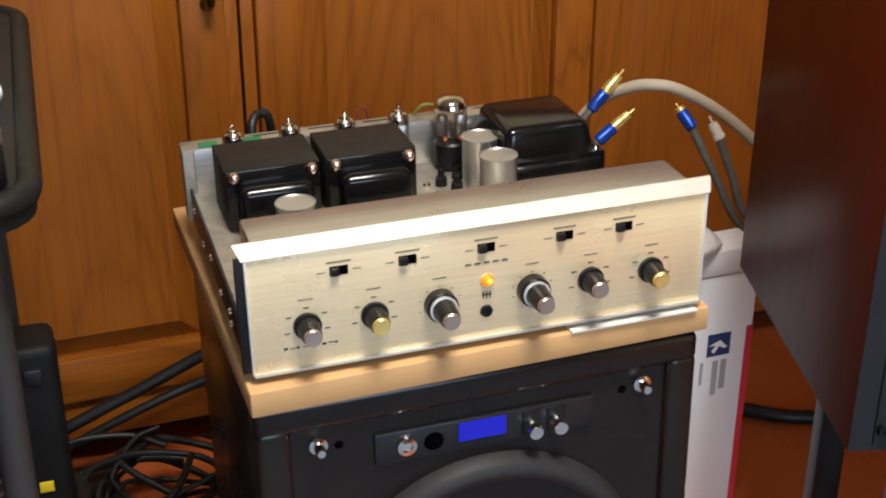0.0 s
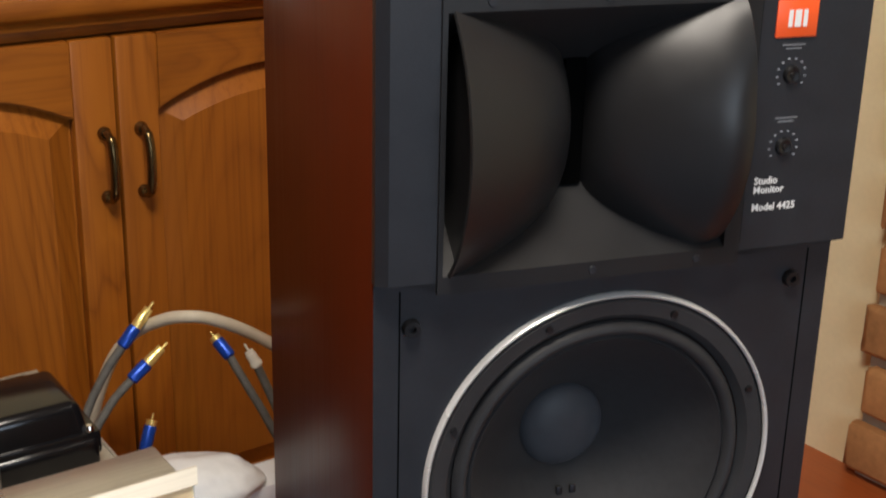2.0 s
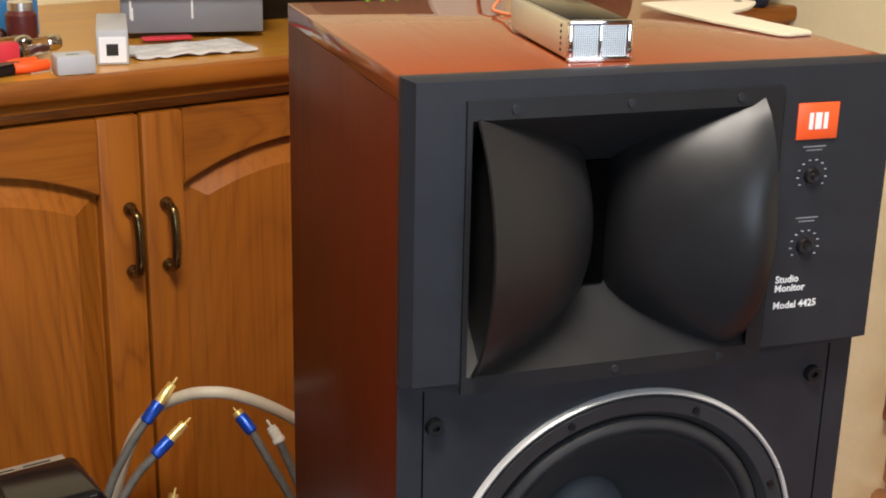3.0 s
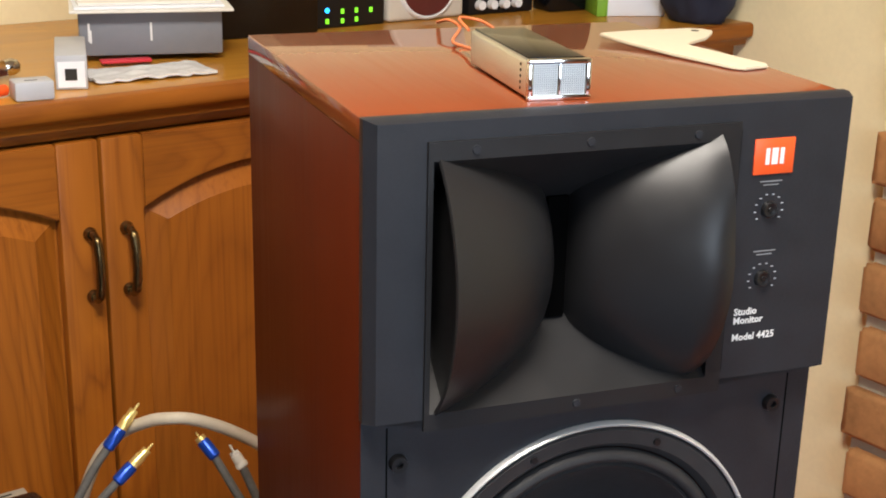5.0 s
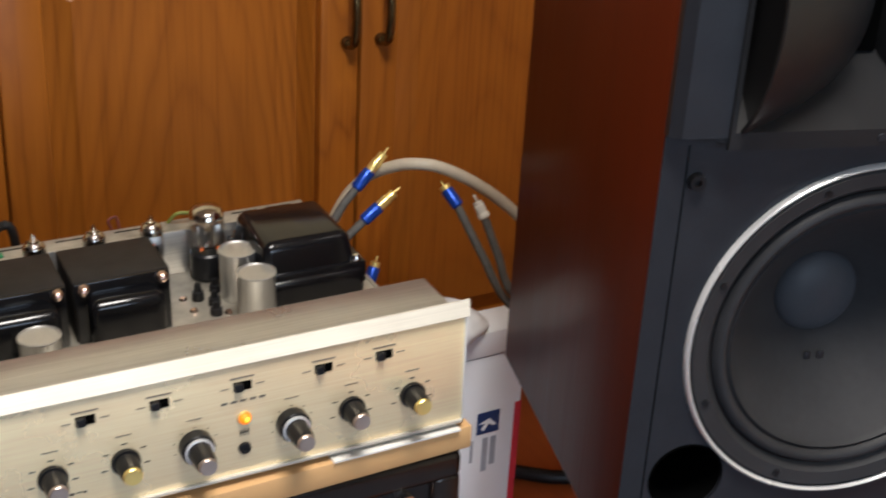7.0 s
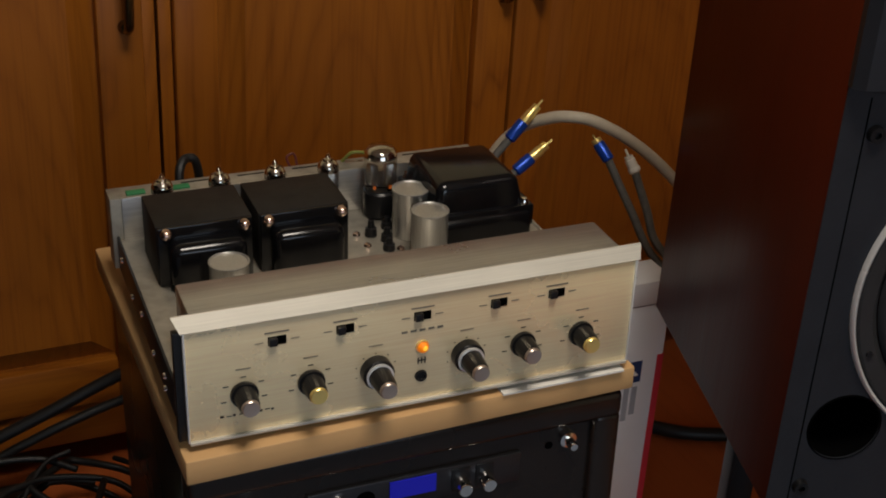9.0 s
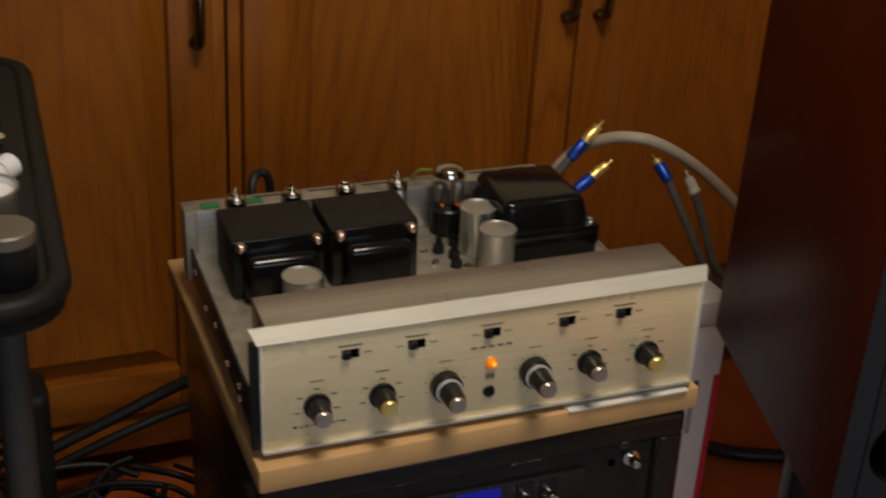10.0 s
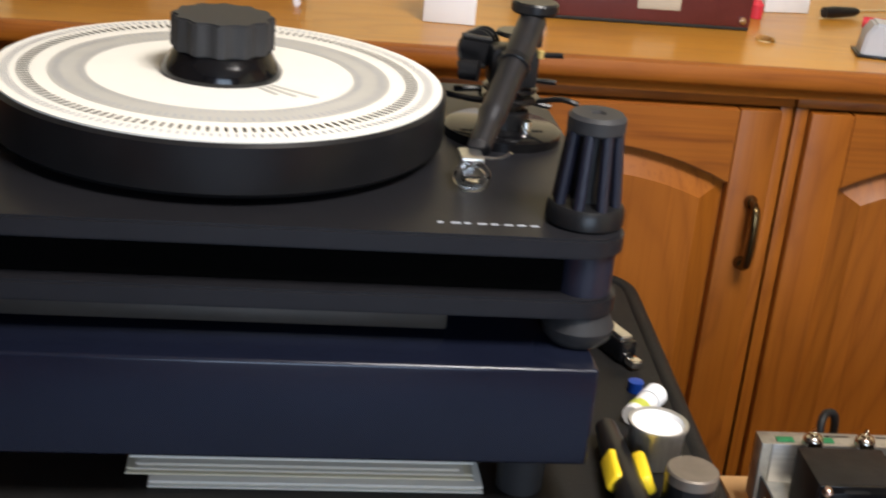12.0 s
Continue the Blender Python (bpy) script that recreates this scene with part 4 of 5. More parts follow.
for x, y in ((0.212, 0.22), (0.222, 0.165), (0.243, 0.180), (0.215, 0.195)):
    part("rivet", lathe([(0.004, DK), (0.003, DK + 0.002), (0, DK + 0.0025)], 12), copper, amp, at=pose(x, y, 0))
part("socket", lathe([(0.011, DK), (0.011, DK + 0.008), (0.009, DK + 0.009), (0, DK + 0.006)], 20), beige_plastic, amp, at=pose(0.288, 0.272, 0))
part("wire", tube([(0.222, 0.298, 0.088), (0.230, 0.290, 0.100), (0.245, 0.288, 0.098), (0.250, 0.295, 0.088)], 0.0018, 8), plain("olive wire", (0.16, 0.17, 0.03), 0.5), amp)
part("plug_tail", tube([(0.170, 0.301, 0.087), (0.167, 0.304, 0.097), (0.175, 0.306, 0.099), (0.177, 0.302, 0.088)], 0.0012, 8), maroon, amp)
part("mains_lead", tube([(0.062, 0.303, 0.060), (0.063, 0.316, 0.090), (0.073, 0.328, 0.098), (0.084, 0.330, 0.083), (0.088, 0.34, -0.02)], 0.0045, 10), black_cable, amp, "thick black mains lead")


# ---- black cart with the turntable stack ----
CZ = 0.741
cart = thing("utility_cart", pose(0.1, 0.95, 0, 0, 0, -3.6) @ pose(-0.1, -0.95, 0), "black plastic utility cart with rounded shelf edges", "cart")
CX0, CX1, CY0, CY1 = -0.95, 0.115, 0.922, 1.430


def shelf(z):
    bm = prism(rounded(CX0, CX1, CY0, CY1, 0.045), z - 0.022, z, axis="z")
    part("shelf", bm, cart_mat, cart, "black textured plastic shelf")
    ring = [Vector((x, y, z - 0.0055)) for x, y in rounded(CX0 + 0.004, CX1 - 0.004, CY0 + 0.004, CY1 - 0.004, 0.042)]
    part("shelf_lip", tube(ring + [ring[0]], 0.0095, 12, straight=True), cart_mat, cart, "rounded shelf lip", angle=60)


shelf(CZ)
shelf(0.20)
for x0, x1 in ((CX0 + 0.05, CX0 + 0.05), (0.074, 0.060)):
    for x, y in ((x0, CY0 + 0.055), (x1, CY1 - 0.06)):
        part("post", lathe([(0.0125, 0.05), (0.0125, CZ - 0.02)], 20), plain("grey tube paint", (0.035, 0.034, 0.034), 0.45), cart, "grey metal tube post", at=pose(x, y, 0))
        part("caster", lathe([(0, -0.012), (0.022, -0.012), (0.025, -0.006), (0.025, 0.006), (0.022, 0.012), (0, 0.012)], 20), rubber, cart, at=pose(x, y, 0.026) @ FACING)

# flat equipment box under the turntable
eq = thing("equipment_case", pose(0, 0, 0), "low blue-black metal equipment case under the turntable", "equipment")
part("body", box(-0.50, -0.004, 0.962, 1.36, 0.782, 0.862, 0.003, 3), blue_black, eq)
for x in (-0.46, -0.045):
    for y in (1.0, 1.32):
        part("foot", lathe([(0, CZ), (0.018, CZ), (0.02, 0.783), (0, 0.783)], 20), rubber, eq, at=pose(x, y, 0))
rng = random.Random(4)
for k, (x0, x1, y0, z) in enumerate(((-0.328, -0.075, 0.985, 0.7412), (-0.345, -0.082, 0.993, 0.7475), (-0.338, -0.090, 0.990, 0.7535), (-0.342, -0.083, 0.997, 0.7595))):
    rs = thing("record_sleeve", pose(0, 0, 0), "thin pale record sleeve lying on the cart shelf", "record", "record sleeves")
    skin = (paper, cream_wood, beige_plastic, paper)[k]
    part("back_cover", box(x0, x1, y0, y0 + 0.29, z, z + 0.0018, 0.0005), skin, rs)
    part("inner_sheet", box(x0 + 0.003, x1 + 0.004 * (k % 2) - 0.004, y0 + 0.004, y0 + 0.286, z + 0.0018, z + 0.0034), beige_plastic, rs)
    part("front_cover", box(x0 + 0.001, x1 - 0.002 * k, y0 + 0.002, y0 + 0.29, z + 0.0034, z + 0.0052, 0.0005), skin, rs)

tt = thing("turntable", pose(0, 0, 0), "black belt-drive turntable with a strobe mat and a record clamp", "turntable")
TX0, TX1, TY0, TY1 = -0.56, 0.014, 0.990, 1.40
part("top_plate", prism(rounded(TX0, TX1, TY0, TY1, 0.03), 0.936, 0.952, 0.002, "z"), plate_mat, tt, "black top plate")
# recessed black body; shade between the plates is put into its colour
part("plinth", box(TX0 + 0.012, TX1 - 0.012, TY0 + 0.016, TY1 - 0.012, 0.904, 0.936, 0.002), recess_shade, tt)
part("bottom_plate", prism(rounded(TX0, TX1, TY0, TY1, 0.03), 0.888, 0.904, 0.002, "z"), plate_mat, tt, "black bottom plate")
for x in (TX0 + 0.026, TX1 - 0.026):
    for y in (TY0 + 0.026, TY1 - 0.026):
        part("corner_post", lathe([(0.021, 0.903), (0.021, 0.937)], 28), post_blue, tt, at=pose(x, y, 0))
        part("foot", lathe([(0, 0.8615), (0.020, 0.8615), (0.026, 0.868), (0.028, 0.876), (0.022, 0.889), (0, 0.889)], 28), rubber, tt, at=pose(x, y, 0))
part("sub_platform", box(TX0 + 0.05, -0.112, 1.012, 1.34, 0.8665, 0.8885, 0.002), plain("dull brown-grey steel", (0.07, 0.062, 0.055), 0.4, metal=0.5, spots=0.4, grain=16), tt, "dull grey slab under the bottom plate")
PX, PY, PR, PZ = -0.290, 1.208, 0.187, 1.0
plat = part("platter", lathe([(0, 0.958), (PR - 0.004, 0.958), (PR, 0.962), (PR, PZ - 0.003), (PR - 0.003, PZ - 0.0005), (0, PZ - 0.0005)], 96), black_paint, tt, "thick black platter", at=pose(PX, PY, 0))
part("bearing", lathe([(0.05, 0.951), (0.05, 0.959)], 24), black_paint, tt, at=pose(PX, PY, 0))
mat_ = part("strobe_mat", lathe([(PR - 0.004, PZ - 0.0006), (PR - 0.004, PZ + 0.001), (0, PZ + 0.001)], 96), strobe_white, plat, "cream strobe mat with rings of fine bars")
for r0, r1 in ((0.109, 0.139),):
    part("grey_ring", lathe([(r0, PZ + 0.0011), (r0, PZ + 0.0013), (r1, PZ + 0.0013), (r1, PZ + 0.0011)], 96), strobe_grey, mat_)
for r, n, w, h, mt in ((0.1575, 150, 0.0022, 0.0105, ink), (0.1715, 180, 0.0016, 0.0075, grey_ink), (0.1325, 130, 0.0014, 0.007, grey_ink), (0.1135, 120, 0.0013, 0.005, grey_ink)):
    bars = bmesh.new()
    for k in range(n):
        ca, sa = math.cos(2 * math.pi * k / n), math.sin(2 * math.pi * k / n)
        pts = [(r - h / 2, -w / 2), (r + h / 2, -w / 2), (r + h / 2, w / 2), (r - h / 2, w / 2)]
        bars.faces.new([bars.verts.new((x * ca - y * sa, x * sa + y * ca, PZ + 0.0016)) for x, y in pts])
    tagged(part("strobe_print", bars, mt, mat_), kind="stuff")
for k in range(3):
    part("caption", box(0.052, 0.098 - 0.012 * k, -0.002, 0.002, PZ + 0.0011, PZ + 0.0014), strobe_grey, mat_, at=pose(0, 0, 0, 0, 0, -38 - 7 * k))
cl = thing("record_clamp", pose(PX, PY, PZ + 0.001), "black screw-down record clamp on the platter", "clamp")
part("base", lathe([(0, 0), (0.049, 0), (0.050, 0.004), (0.043, 0.014), (0.040, 0.020), (0, 0.020)], 48), gloss_black, cl, angle=50)
prof = []
for k in range(72):
    r = 0.0405 + 0.0022 * math.cos(12 * 2 * math.pi * k / 72)
    prof.append((r * math.cos(2 * math.pi * k / 72), r * math.sin(2 * math.pi * k / 72)))
part("grip", prism(prof, 0.0205, 0.0485, 0.0015, "z"), rubber, cl, "fluted black clamp knob", angle=50)

# tonearm
arm = part("tonearm", lathe([(0, 0.952), (0.052, 0.952), (0.052, 0.960), (0.046, 0.963), (0, 0.963)], 40), gloss_black, tt, "black unipivot tonearm on a round base", at=pose(-0.046, 1.235, 0))
part("pillar", lathe([(0.022, 0.962), (0.022, 0.976), (0.016, 0.978), (0.016, 1.010), (0.012, 1.014), (0, 1.014)], 28), black_paint, arm)
part("bearing_block", box(-0.018, 0.024, -0.014, 0.018, 0.998, 1.032, 0.004), black_paint, arm)
for z, r in ((0.984, 0.026), (0.992, 0.023), (1.040, 0.016)):
    part("disc", lathe([(0, z), (r, z), (r + 0.0012, z + 0.0012), (r + 0.0012, z + 0.0032), (r, z + 0.0044), (0, z + 0.0044)], 32), gloss_black, arm, at=pose(0.004, 0.006, 0))
part("bearing_cap", lathe([(0.010, 1.030), (0.010, 1.058), (0.019, 1.059), (0.0205, 1.061), (0.0205, 1.067), (0.019, 1.069), (0, 1.069)], 28), black_paint, arm, at=pose(0.020, 0.016, 0))
part("arm_tube", tube([(0.018, 0.010, 1.052), (-0.018, -0.075, 1.008), (-0.040, -0.128, 0.980)], [0.0125] * 6 + [0.0115] * 6 + [0.0095] * 5, 16), dark_metal, arm, "thick grey arm tube", angle=60)
part("collar", lathe([(0.0128, -0.004), (0.0142, -0.003), (0.0142, 0.003), (0.0128, 0.004)], 20), black_paint, arm, at=look((-0.004, -0.042, 1.026), (0.018, 0.010, 1.052)))
for k in range(3):
    part("counterweight", lathe([(0, -0.003), (0.0165, -0.003), (0.0175, -0.002), (0.0175, 0.002), (0.0165, 0.003), (0, 0.003)], 28), black_paint, arm, "black counterweight disc", at=pose(-0.030 + 0.004 * k, 0.004 + 0.0075 * k, 1.026, 80, 0, 25))
part("side_weight", lathe([(0, -0.008), (0.009, -0.008), (0.009, 0.008), (0, 0.008)], 20), black_paint, arm, at=pose(-0.036, -0.012, 1.012, 90, 0, 70))
for y0, z0, y1, z1 in ((-0.010, 1.038, -0.016, 1.042), (0.004, 1.012, 0.000, 1.014), (0.012, 0.990, 0.010, 0.989)):
    part("adjuster", tube([(-0.020, y0, z0), (-0.045, y1, z1)], 0.0028, 8), black_paint, arm)
    part("adjuster", tube([(0.022, y0, z0 - 0.010), (0.043, y1, z1 - 0.012)], 0.0024, 8), black_paint, arm)
part("gold_fitting", lathe([(0, 0), (0.0035, 0), (0.0035, 0.006), (0, 0.007)], 14), gold, arm, at=pose(0.024, -0.012, 1.026))
head = part("headshell", box(-0.056, -0.038, -0.150, -0.122, 0.973, 0.978, 0.0015), silver, arm, "silver headshell with a clear cartridge", at=None)
part("cartridge", box(-0.054, -0.040, -0.150, -0.124, 0.9575, 0.9725, 0.002), glass, head)
ring = [(-0.047 + 0.012 * math.cos(2 * math.pi * k / 20), -0.152, 0.964 + 0.0105 * math.sin(2 * math.pi * k / 20)) for k in range(21)]
part("stylus_guard", tube(ring, 0.0028, 8, straight=True), glass, head, "clear round stylus guard", angle=60)
part("finger_lift", tube([(-0.038, -0.140, 0.976), (-0.026, -0.146, 0.978), (-0.018, -0.150, 0.984)], 0.0012, 6), silver, head)
part("lift_rail", tube([(-0.07, 0.02, 0.985), (-0.02, -0.02, 0.988), (0.03, 0.0, 0.985)], 0.003, 8), black_paint, arm)
for x, y in ((-0.012, -0.030), (0.016, -0.024), (0.02, 0.03)):
    part("screw", lathe([(0.005, 0.962), (0.005, 0.972), (0.0045, 0.973), (0, 0.973)], 14), chrome, arm, at=pose(x, y, 0))
part("cue_lever", tube([(0.024, -0.004, 0.985), (0.045, -0.018, 0.992), (0.060, -0.024, 0.990)], 0.0025, 8), black_paint, arm)
# open corner pillar: a core and upright rods between a flange and a cap
po = part("accessory_post", lathe([(0, 0.952), (0.028, 0.952), (0.0295, 0.954), (0.0295, 0.964), (0.027, 0.968), (0.010, 0.969), (0.0095, 1.024), (0, 1.024)], 36), black_paint, tt, "black corner pillar with upright rods", at=pose(-0.0145, TY0 + 0.040, 0))
part("cap", lathe([(0, 1.022), (0.0195, 1.022), (0.0215, 1.024), (0.0215, 1.033), (0.019, 1.036), (0.006, 1.036), (0.005, 1.034), (0, 1.034)], 36), rubber, po, "black round cap")
for k in range(8):
    a = 2 * math.pi * (k + 0.4) / 8
    part("rod", tube([(0.0225 * math.cos(a), 0.0225 * math.sin(a), 0.966), (0.0172 * math.cos(a), 0.0172 * math.sin(a), 1.024)], 0.0042, 10), post_blue, po)
for k in range(8):
    w = 0.004 + 0.003 * abs(math.sin(k * 1.7))
    part("mark", box(-0.126 + k * 0.0098, -0.126 + k * 0.0098 + w, 1.012, 1.0150, 0.9519, 0.9523), grey_ink, tt)


# ---- cables and plugs behind the amplifier ----
def plug_cable(tip, tail, gold_len, blue_len, path, jacket, label, r=0.0055, sleeve=blue_sleeve, plating=gold):
    """A phono plug: pin, barrel and sleeve in a line from tip to tail, and its cable."""
    tip, tail = Vector(tip), Vector(tail)
    d = (tail - tip).normalized()
    t = thing("audio_cable", Matrix.Translation(tip), label, "cable", "loose audio cables")
    q = d.to_track_quat("Z", "Y").to_matrix().to_4x4()
    g, b = gold_len, gold_len + blue_len
    part("pin", lathe([(0, 0), (0.0016, 0.001), (0.0018, 0.012)], 12), plating, t, at=q)
    part("barrel", lathe([(0.0050, 0.010), (0.0060, 0.011), (0.0060, g * 0.55), (0.0070, g * 0.6), (0.0070, g)], 20), plating, t, "pale moulded plug barrel" if plating is beige_plastic else "gold-plated plug barrel", at=q)
    part("sleeve", lathe([(0.0070, g), (0.0082, g + 0.002), (0.0080, b - 0.002), (0.0060, b)], 20), sleeve, t, "blue anodised plug sleeve" if sleeve is blue_sleeve else "", at=q)
    pts = [d * (b - 0.004)] + [Vector(p) - tip for p in path]
    part("lead", tube(pts, r, 12), jacket, t, "grey jacketed lead", angle=60)
    return t


plug_cable((0.883, 1.551, 0.556), (0.836, 1.551, 0.504), 0.038, 0.030, [(0.812, 1.55, 0.475), (0.780, 1.545, 0.420), (0.755, 1.53, 0.33), (0.74, 1.52, 0.20), (0.75, 1.50, 0.02)], grey_mesh, "grey braided audio cable with a gold and blue plug")
plug_cable((0.885, 1.520, 0.512), (0.832, 1.520, 0.472), 0.036, 0.028, [(0.805, 1.522, 0.445), (0.775, 1.52, 0.395), (0.76, 1.51, 0.30), (0.76, 1.49, 0.02)], grey_mesh, "grey braided audio cable with a gold and blue plug")
plug_cable((0.937, 1.508, 0.518), (0.952, 1.480, 0.487), 0.014, 0.027, [(0.972, 1.45, 0.43), (0.998, 1.42, 0.370), (1.06, 1.38, 0.32), (1.22, 1.36, 0.25), (1.45, 1.40, 0.02)], grey_mesh, "grey braided audio cable with a gold and blue plug")
plug_cable((0.960, 1.462, 0.513), (0.971, 1.448, 0.484), 0.026, 0.008, [(0.983, 1.43, 0.438), (0.998, 1.41, 0.388), (1.06, 1.36, 0.33), (1.24, 1.34, 0.25), (1.48, 1.38, 0.02)], grey_mesh, "grey braided audio cable with a pale plug", 0.0055, beige_plastic, beige_plastic)
plug_cable((0.881, 1.567, 0.395), (0.868, 1.560, 0.366), 0.016, 0.034, [(0.850, 1.55, 0.30), (0.84, 1.53, 0.02)], black_cable, "thin audio cable with a blue plug", 0.003)
bc = thing("speaker_cable", pose(0.92, 1.505, 0.54), "thick beige cable arching up behind the amplifier", "cable", "loose audio cables")
bc_pts = [(0.80, 1.62, 0.02), (0.80, 1.62, 0.25), (0.812, 1.605, 0.38), (0.835, 1.592, 0.463), (0.862, 1.575, 0.507), (0.886, 1.535, 0.536), (0.908, 1.508, 0.545), (0.938, 1.50, 0.537), (0.985, 1.495, 0.510), (1.035, 1.485, 0.470), (1.10, 1.45, 0.40), (1.20, 1.40, 0.30), (1.50, 1.42, 0.02)]
part("jacket", tube([Vector(p) - Vector((0.92, 1.505, 0.54)) for p in bc_pts], 0.0078, 14), beige_rubber, bc, angle=60)

# ---- parcel box and plastic bag beside the subwoofer ----
PB = pose(0.0, 1.34, 0.0, 0, 0, 0)
pb = thing("parcel_box", PB, "white postal carton with red edges and navy emblem", "box")
part("carton", box(0.70, 0.976, 0.0, 0.055, 0.0, 0.384, 0.002), white_card, pb)
part("red_edge", box(0.9765, 0.9775, 0.001, 0.054, 0.0, 0.272), red_print, pb, "red printed edge")
part("red_edge", box(0.967, 0.9765, -0.0006, 0.0005, 0.0, 0.272), red_print, pb, "red printed edge")
part("flap_fold", box(0.705, 0.974, -0.0006, 0.0004, 0.350, 0.3508), grey_ink, pb)
part("flap", box(0.703, 0.974, -0.002, 0.0, 0.352, 0.385, 0.0008), white_card, pb)
em = part("emblem", box(0.912, 0.945, -0.0006, 0.0004, 0.236, 0.268), navy_print, pb, "navy square emblem with a white sweep")
sw_bm = prism([(0.914, 0.252), (0.930, 0.258), (0.941, 0.247), (0.936, 0.246), (0.929, 0.250), (0.922, 0.240), (0.918, 0.244), (0.924, 0.251)], -0.0010, -0.0005)
part("mark", sw_bm, white_card, em)
for x0, x1, z0, z1 in ((0.922, 0.930, 0.178, 0.229), (0.934, 0.942, 0.186, 0.229), (0.904, 0.908, 0.196, 0.229)):
    part("caption", box(x0, x1, -0.0006, 0.0004, z0, z1), grey_ink, pb)

bag = bmesh.new()
bmesh.ops.create_icosphere(bag, subdivisions=4, radius=1.0)
for v in bag.verts:
    n = noise.fractal(v.co * 1.4, 1.0, 2.0, 3) * 0.13
    c = v.co * (1 + n)
    v.co = Vector((c.x * 0.112, c.y * 0.056, max(c.z, -0.55) * 0.030))
solo("plastic_bag", bag, plastic_film, "crumpled milky plastic bag lying on the carton", "bag", at=pose(0.818, 1.370, 0.4020, 0, 4, -6), angle=70)

# ---- leads along the floor by the cabinets ----
def floor_lead(pts, r, mat, label):
    p0 = Vector(pts[0])
    c = thing("floor_cable", Matrix.Translation(p0), label, "cable", "floor cables")
    part("jacket", tube([Vector(p) - p0 for p in pts], r, 10), mat, c, angle=60)


floor_lead([(-0.30, 1.60, 0.015), (0.02, 1.655, 0.060), (0.138, 1.662, 0.104), (0.25, 1.662, 0.148), (0.345, 1.655, 0.190), (0.45, 1.60, 0.25), (0.47, 1.48, 0.30)], 0.0085, black_cable, "thick black cable rising behind the subwoofer")
floor_lead([(-0.30, 1.56, 0.012), (0.02, 1.64, 0.045), (0.140, 1.655, 0.080), (0.25, 1.655, 0.122), (0.345, 1.65, 0.152), (0.46, 1.60, 0.20), (0.48, 1.46, 0.22)], 0.0065, black_cable, "black cable rising behind the subwoofer")
floor_lead([(1.02, 1.60, 0.010), (1.10, 1.52, 0.012), (1.17, 1.47, 0.012), (1.30, 1.44, 0.012), (1.6, 1.46, 0.012)], 0.0105, black_cable, "black cable lying on the red floor")
rr = random.Random(11)
for k in range(9):
    cx, cy, ra = 0.22 + rr.uniform(-0.05, 0.06), 1.53 + rr.uniform(-0.05, 0.05), rr.uniform(0.06, 0.11)
    pts = []
    for i in range(11):
        a = i / 10 * rr.uniform(4.5, 6.0)
        pts.append((cx + ra * math.cos(a + k), cy + ra * 0.8 * math.sin(a + k), 0.02 + 0.05 * abs(math.sin(a * 0.7 + k)) + 0.006 * k))
    # grey leads are blackened too: the cart's shade is put into their colour
    floor_lead(pts, rr.choice((0.0035, 0.0045, 0.005)), black_cable, "tangled black cable on the floor" if k % 4 else "tangled cable on the floor, blackened to stand for shade")
solo("floor_box", box(-0.12, 0.20, 1.50, 1.66, 0.0, 0.045, 0.006), black_paint, "low black power strip box on the floor", "power strip")

# ---- small things on the loudspeaker ----
TOPZ = 0.43 + 0.635 + 0.0005
psu = thing("power_adapter", pose(0.8925, 0.849, TOPZ, 0, 0, -21.5), "small silver and black adapter with a mesh front on the loudspeaker", "adapter")
part("body", box(0.0, 0.050, 0.004, 0.150, 0.001, 0.030, 0.003, 3), silver, psu, "silver metal body")
part("lid", box(0.003, 0.047, 0.008, 0.147, 0.0295, 0.0312, 0.0006), gloss_black, psu, "glossy black lid")
fr2 = bmesh.new()
for x0, x1, z0, z1 in ((0, 0.050, 0.0, 0.004), (0, 0.050, 0.027, 0.031), (0, 0.004, 0.003, 0.028), (0.046, 0.050, 0.003, 0.028), (0.0246, 0.0254, 0.003, 0.028)):
    box(x0, x1, 0.0, 0.006, z0, z1, 0.001, bm=fr2)
part("front_frame", fr2, chrome, psu, "bright chrome front frame")
mesh = bmesh.new()
for i in range(26):
    x = 0.004 + i * 0.0017
    box(x, x + 0.0006, 0.002, 0.0032, 0.004, 0.027, bm=mesh)
for i in range(14):
    z = 0.004 + i * 0.0017
    box(0.004, 0.046, 0.0022, 0.0030, z, z + 0.0006, bm=mesh)
tagged(part("mesh_screen", mesh, silver, psu, "fine silver mesh"), kind="stuff")
part("mesh_backing", box(0.003, 0.047, 0.0034, 0.0042, 0.003, 0.028), recess_shade, psu)
for k in range(5):
    part("vent", lathe([(0, -0.0004), (0.0012, -0.0004), (0.0012, 0)], 10), recess_shade, psu, at=pose(-0.0001, 0.018, 0.007 + 0.0045 * k, 0, 90, 0))
part("socket", lathe([(0.004, 0), (0.0042, 0.008), (0.003, 0.009), (0, 0.009)], 16), gold, psu, at=pose(0.012, 0.149, 0.012, -90, 0, 0))
orange_wire = plain("orange wire", (0.72, 0.20, 0.07), 0.45)
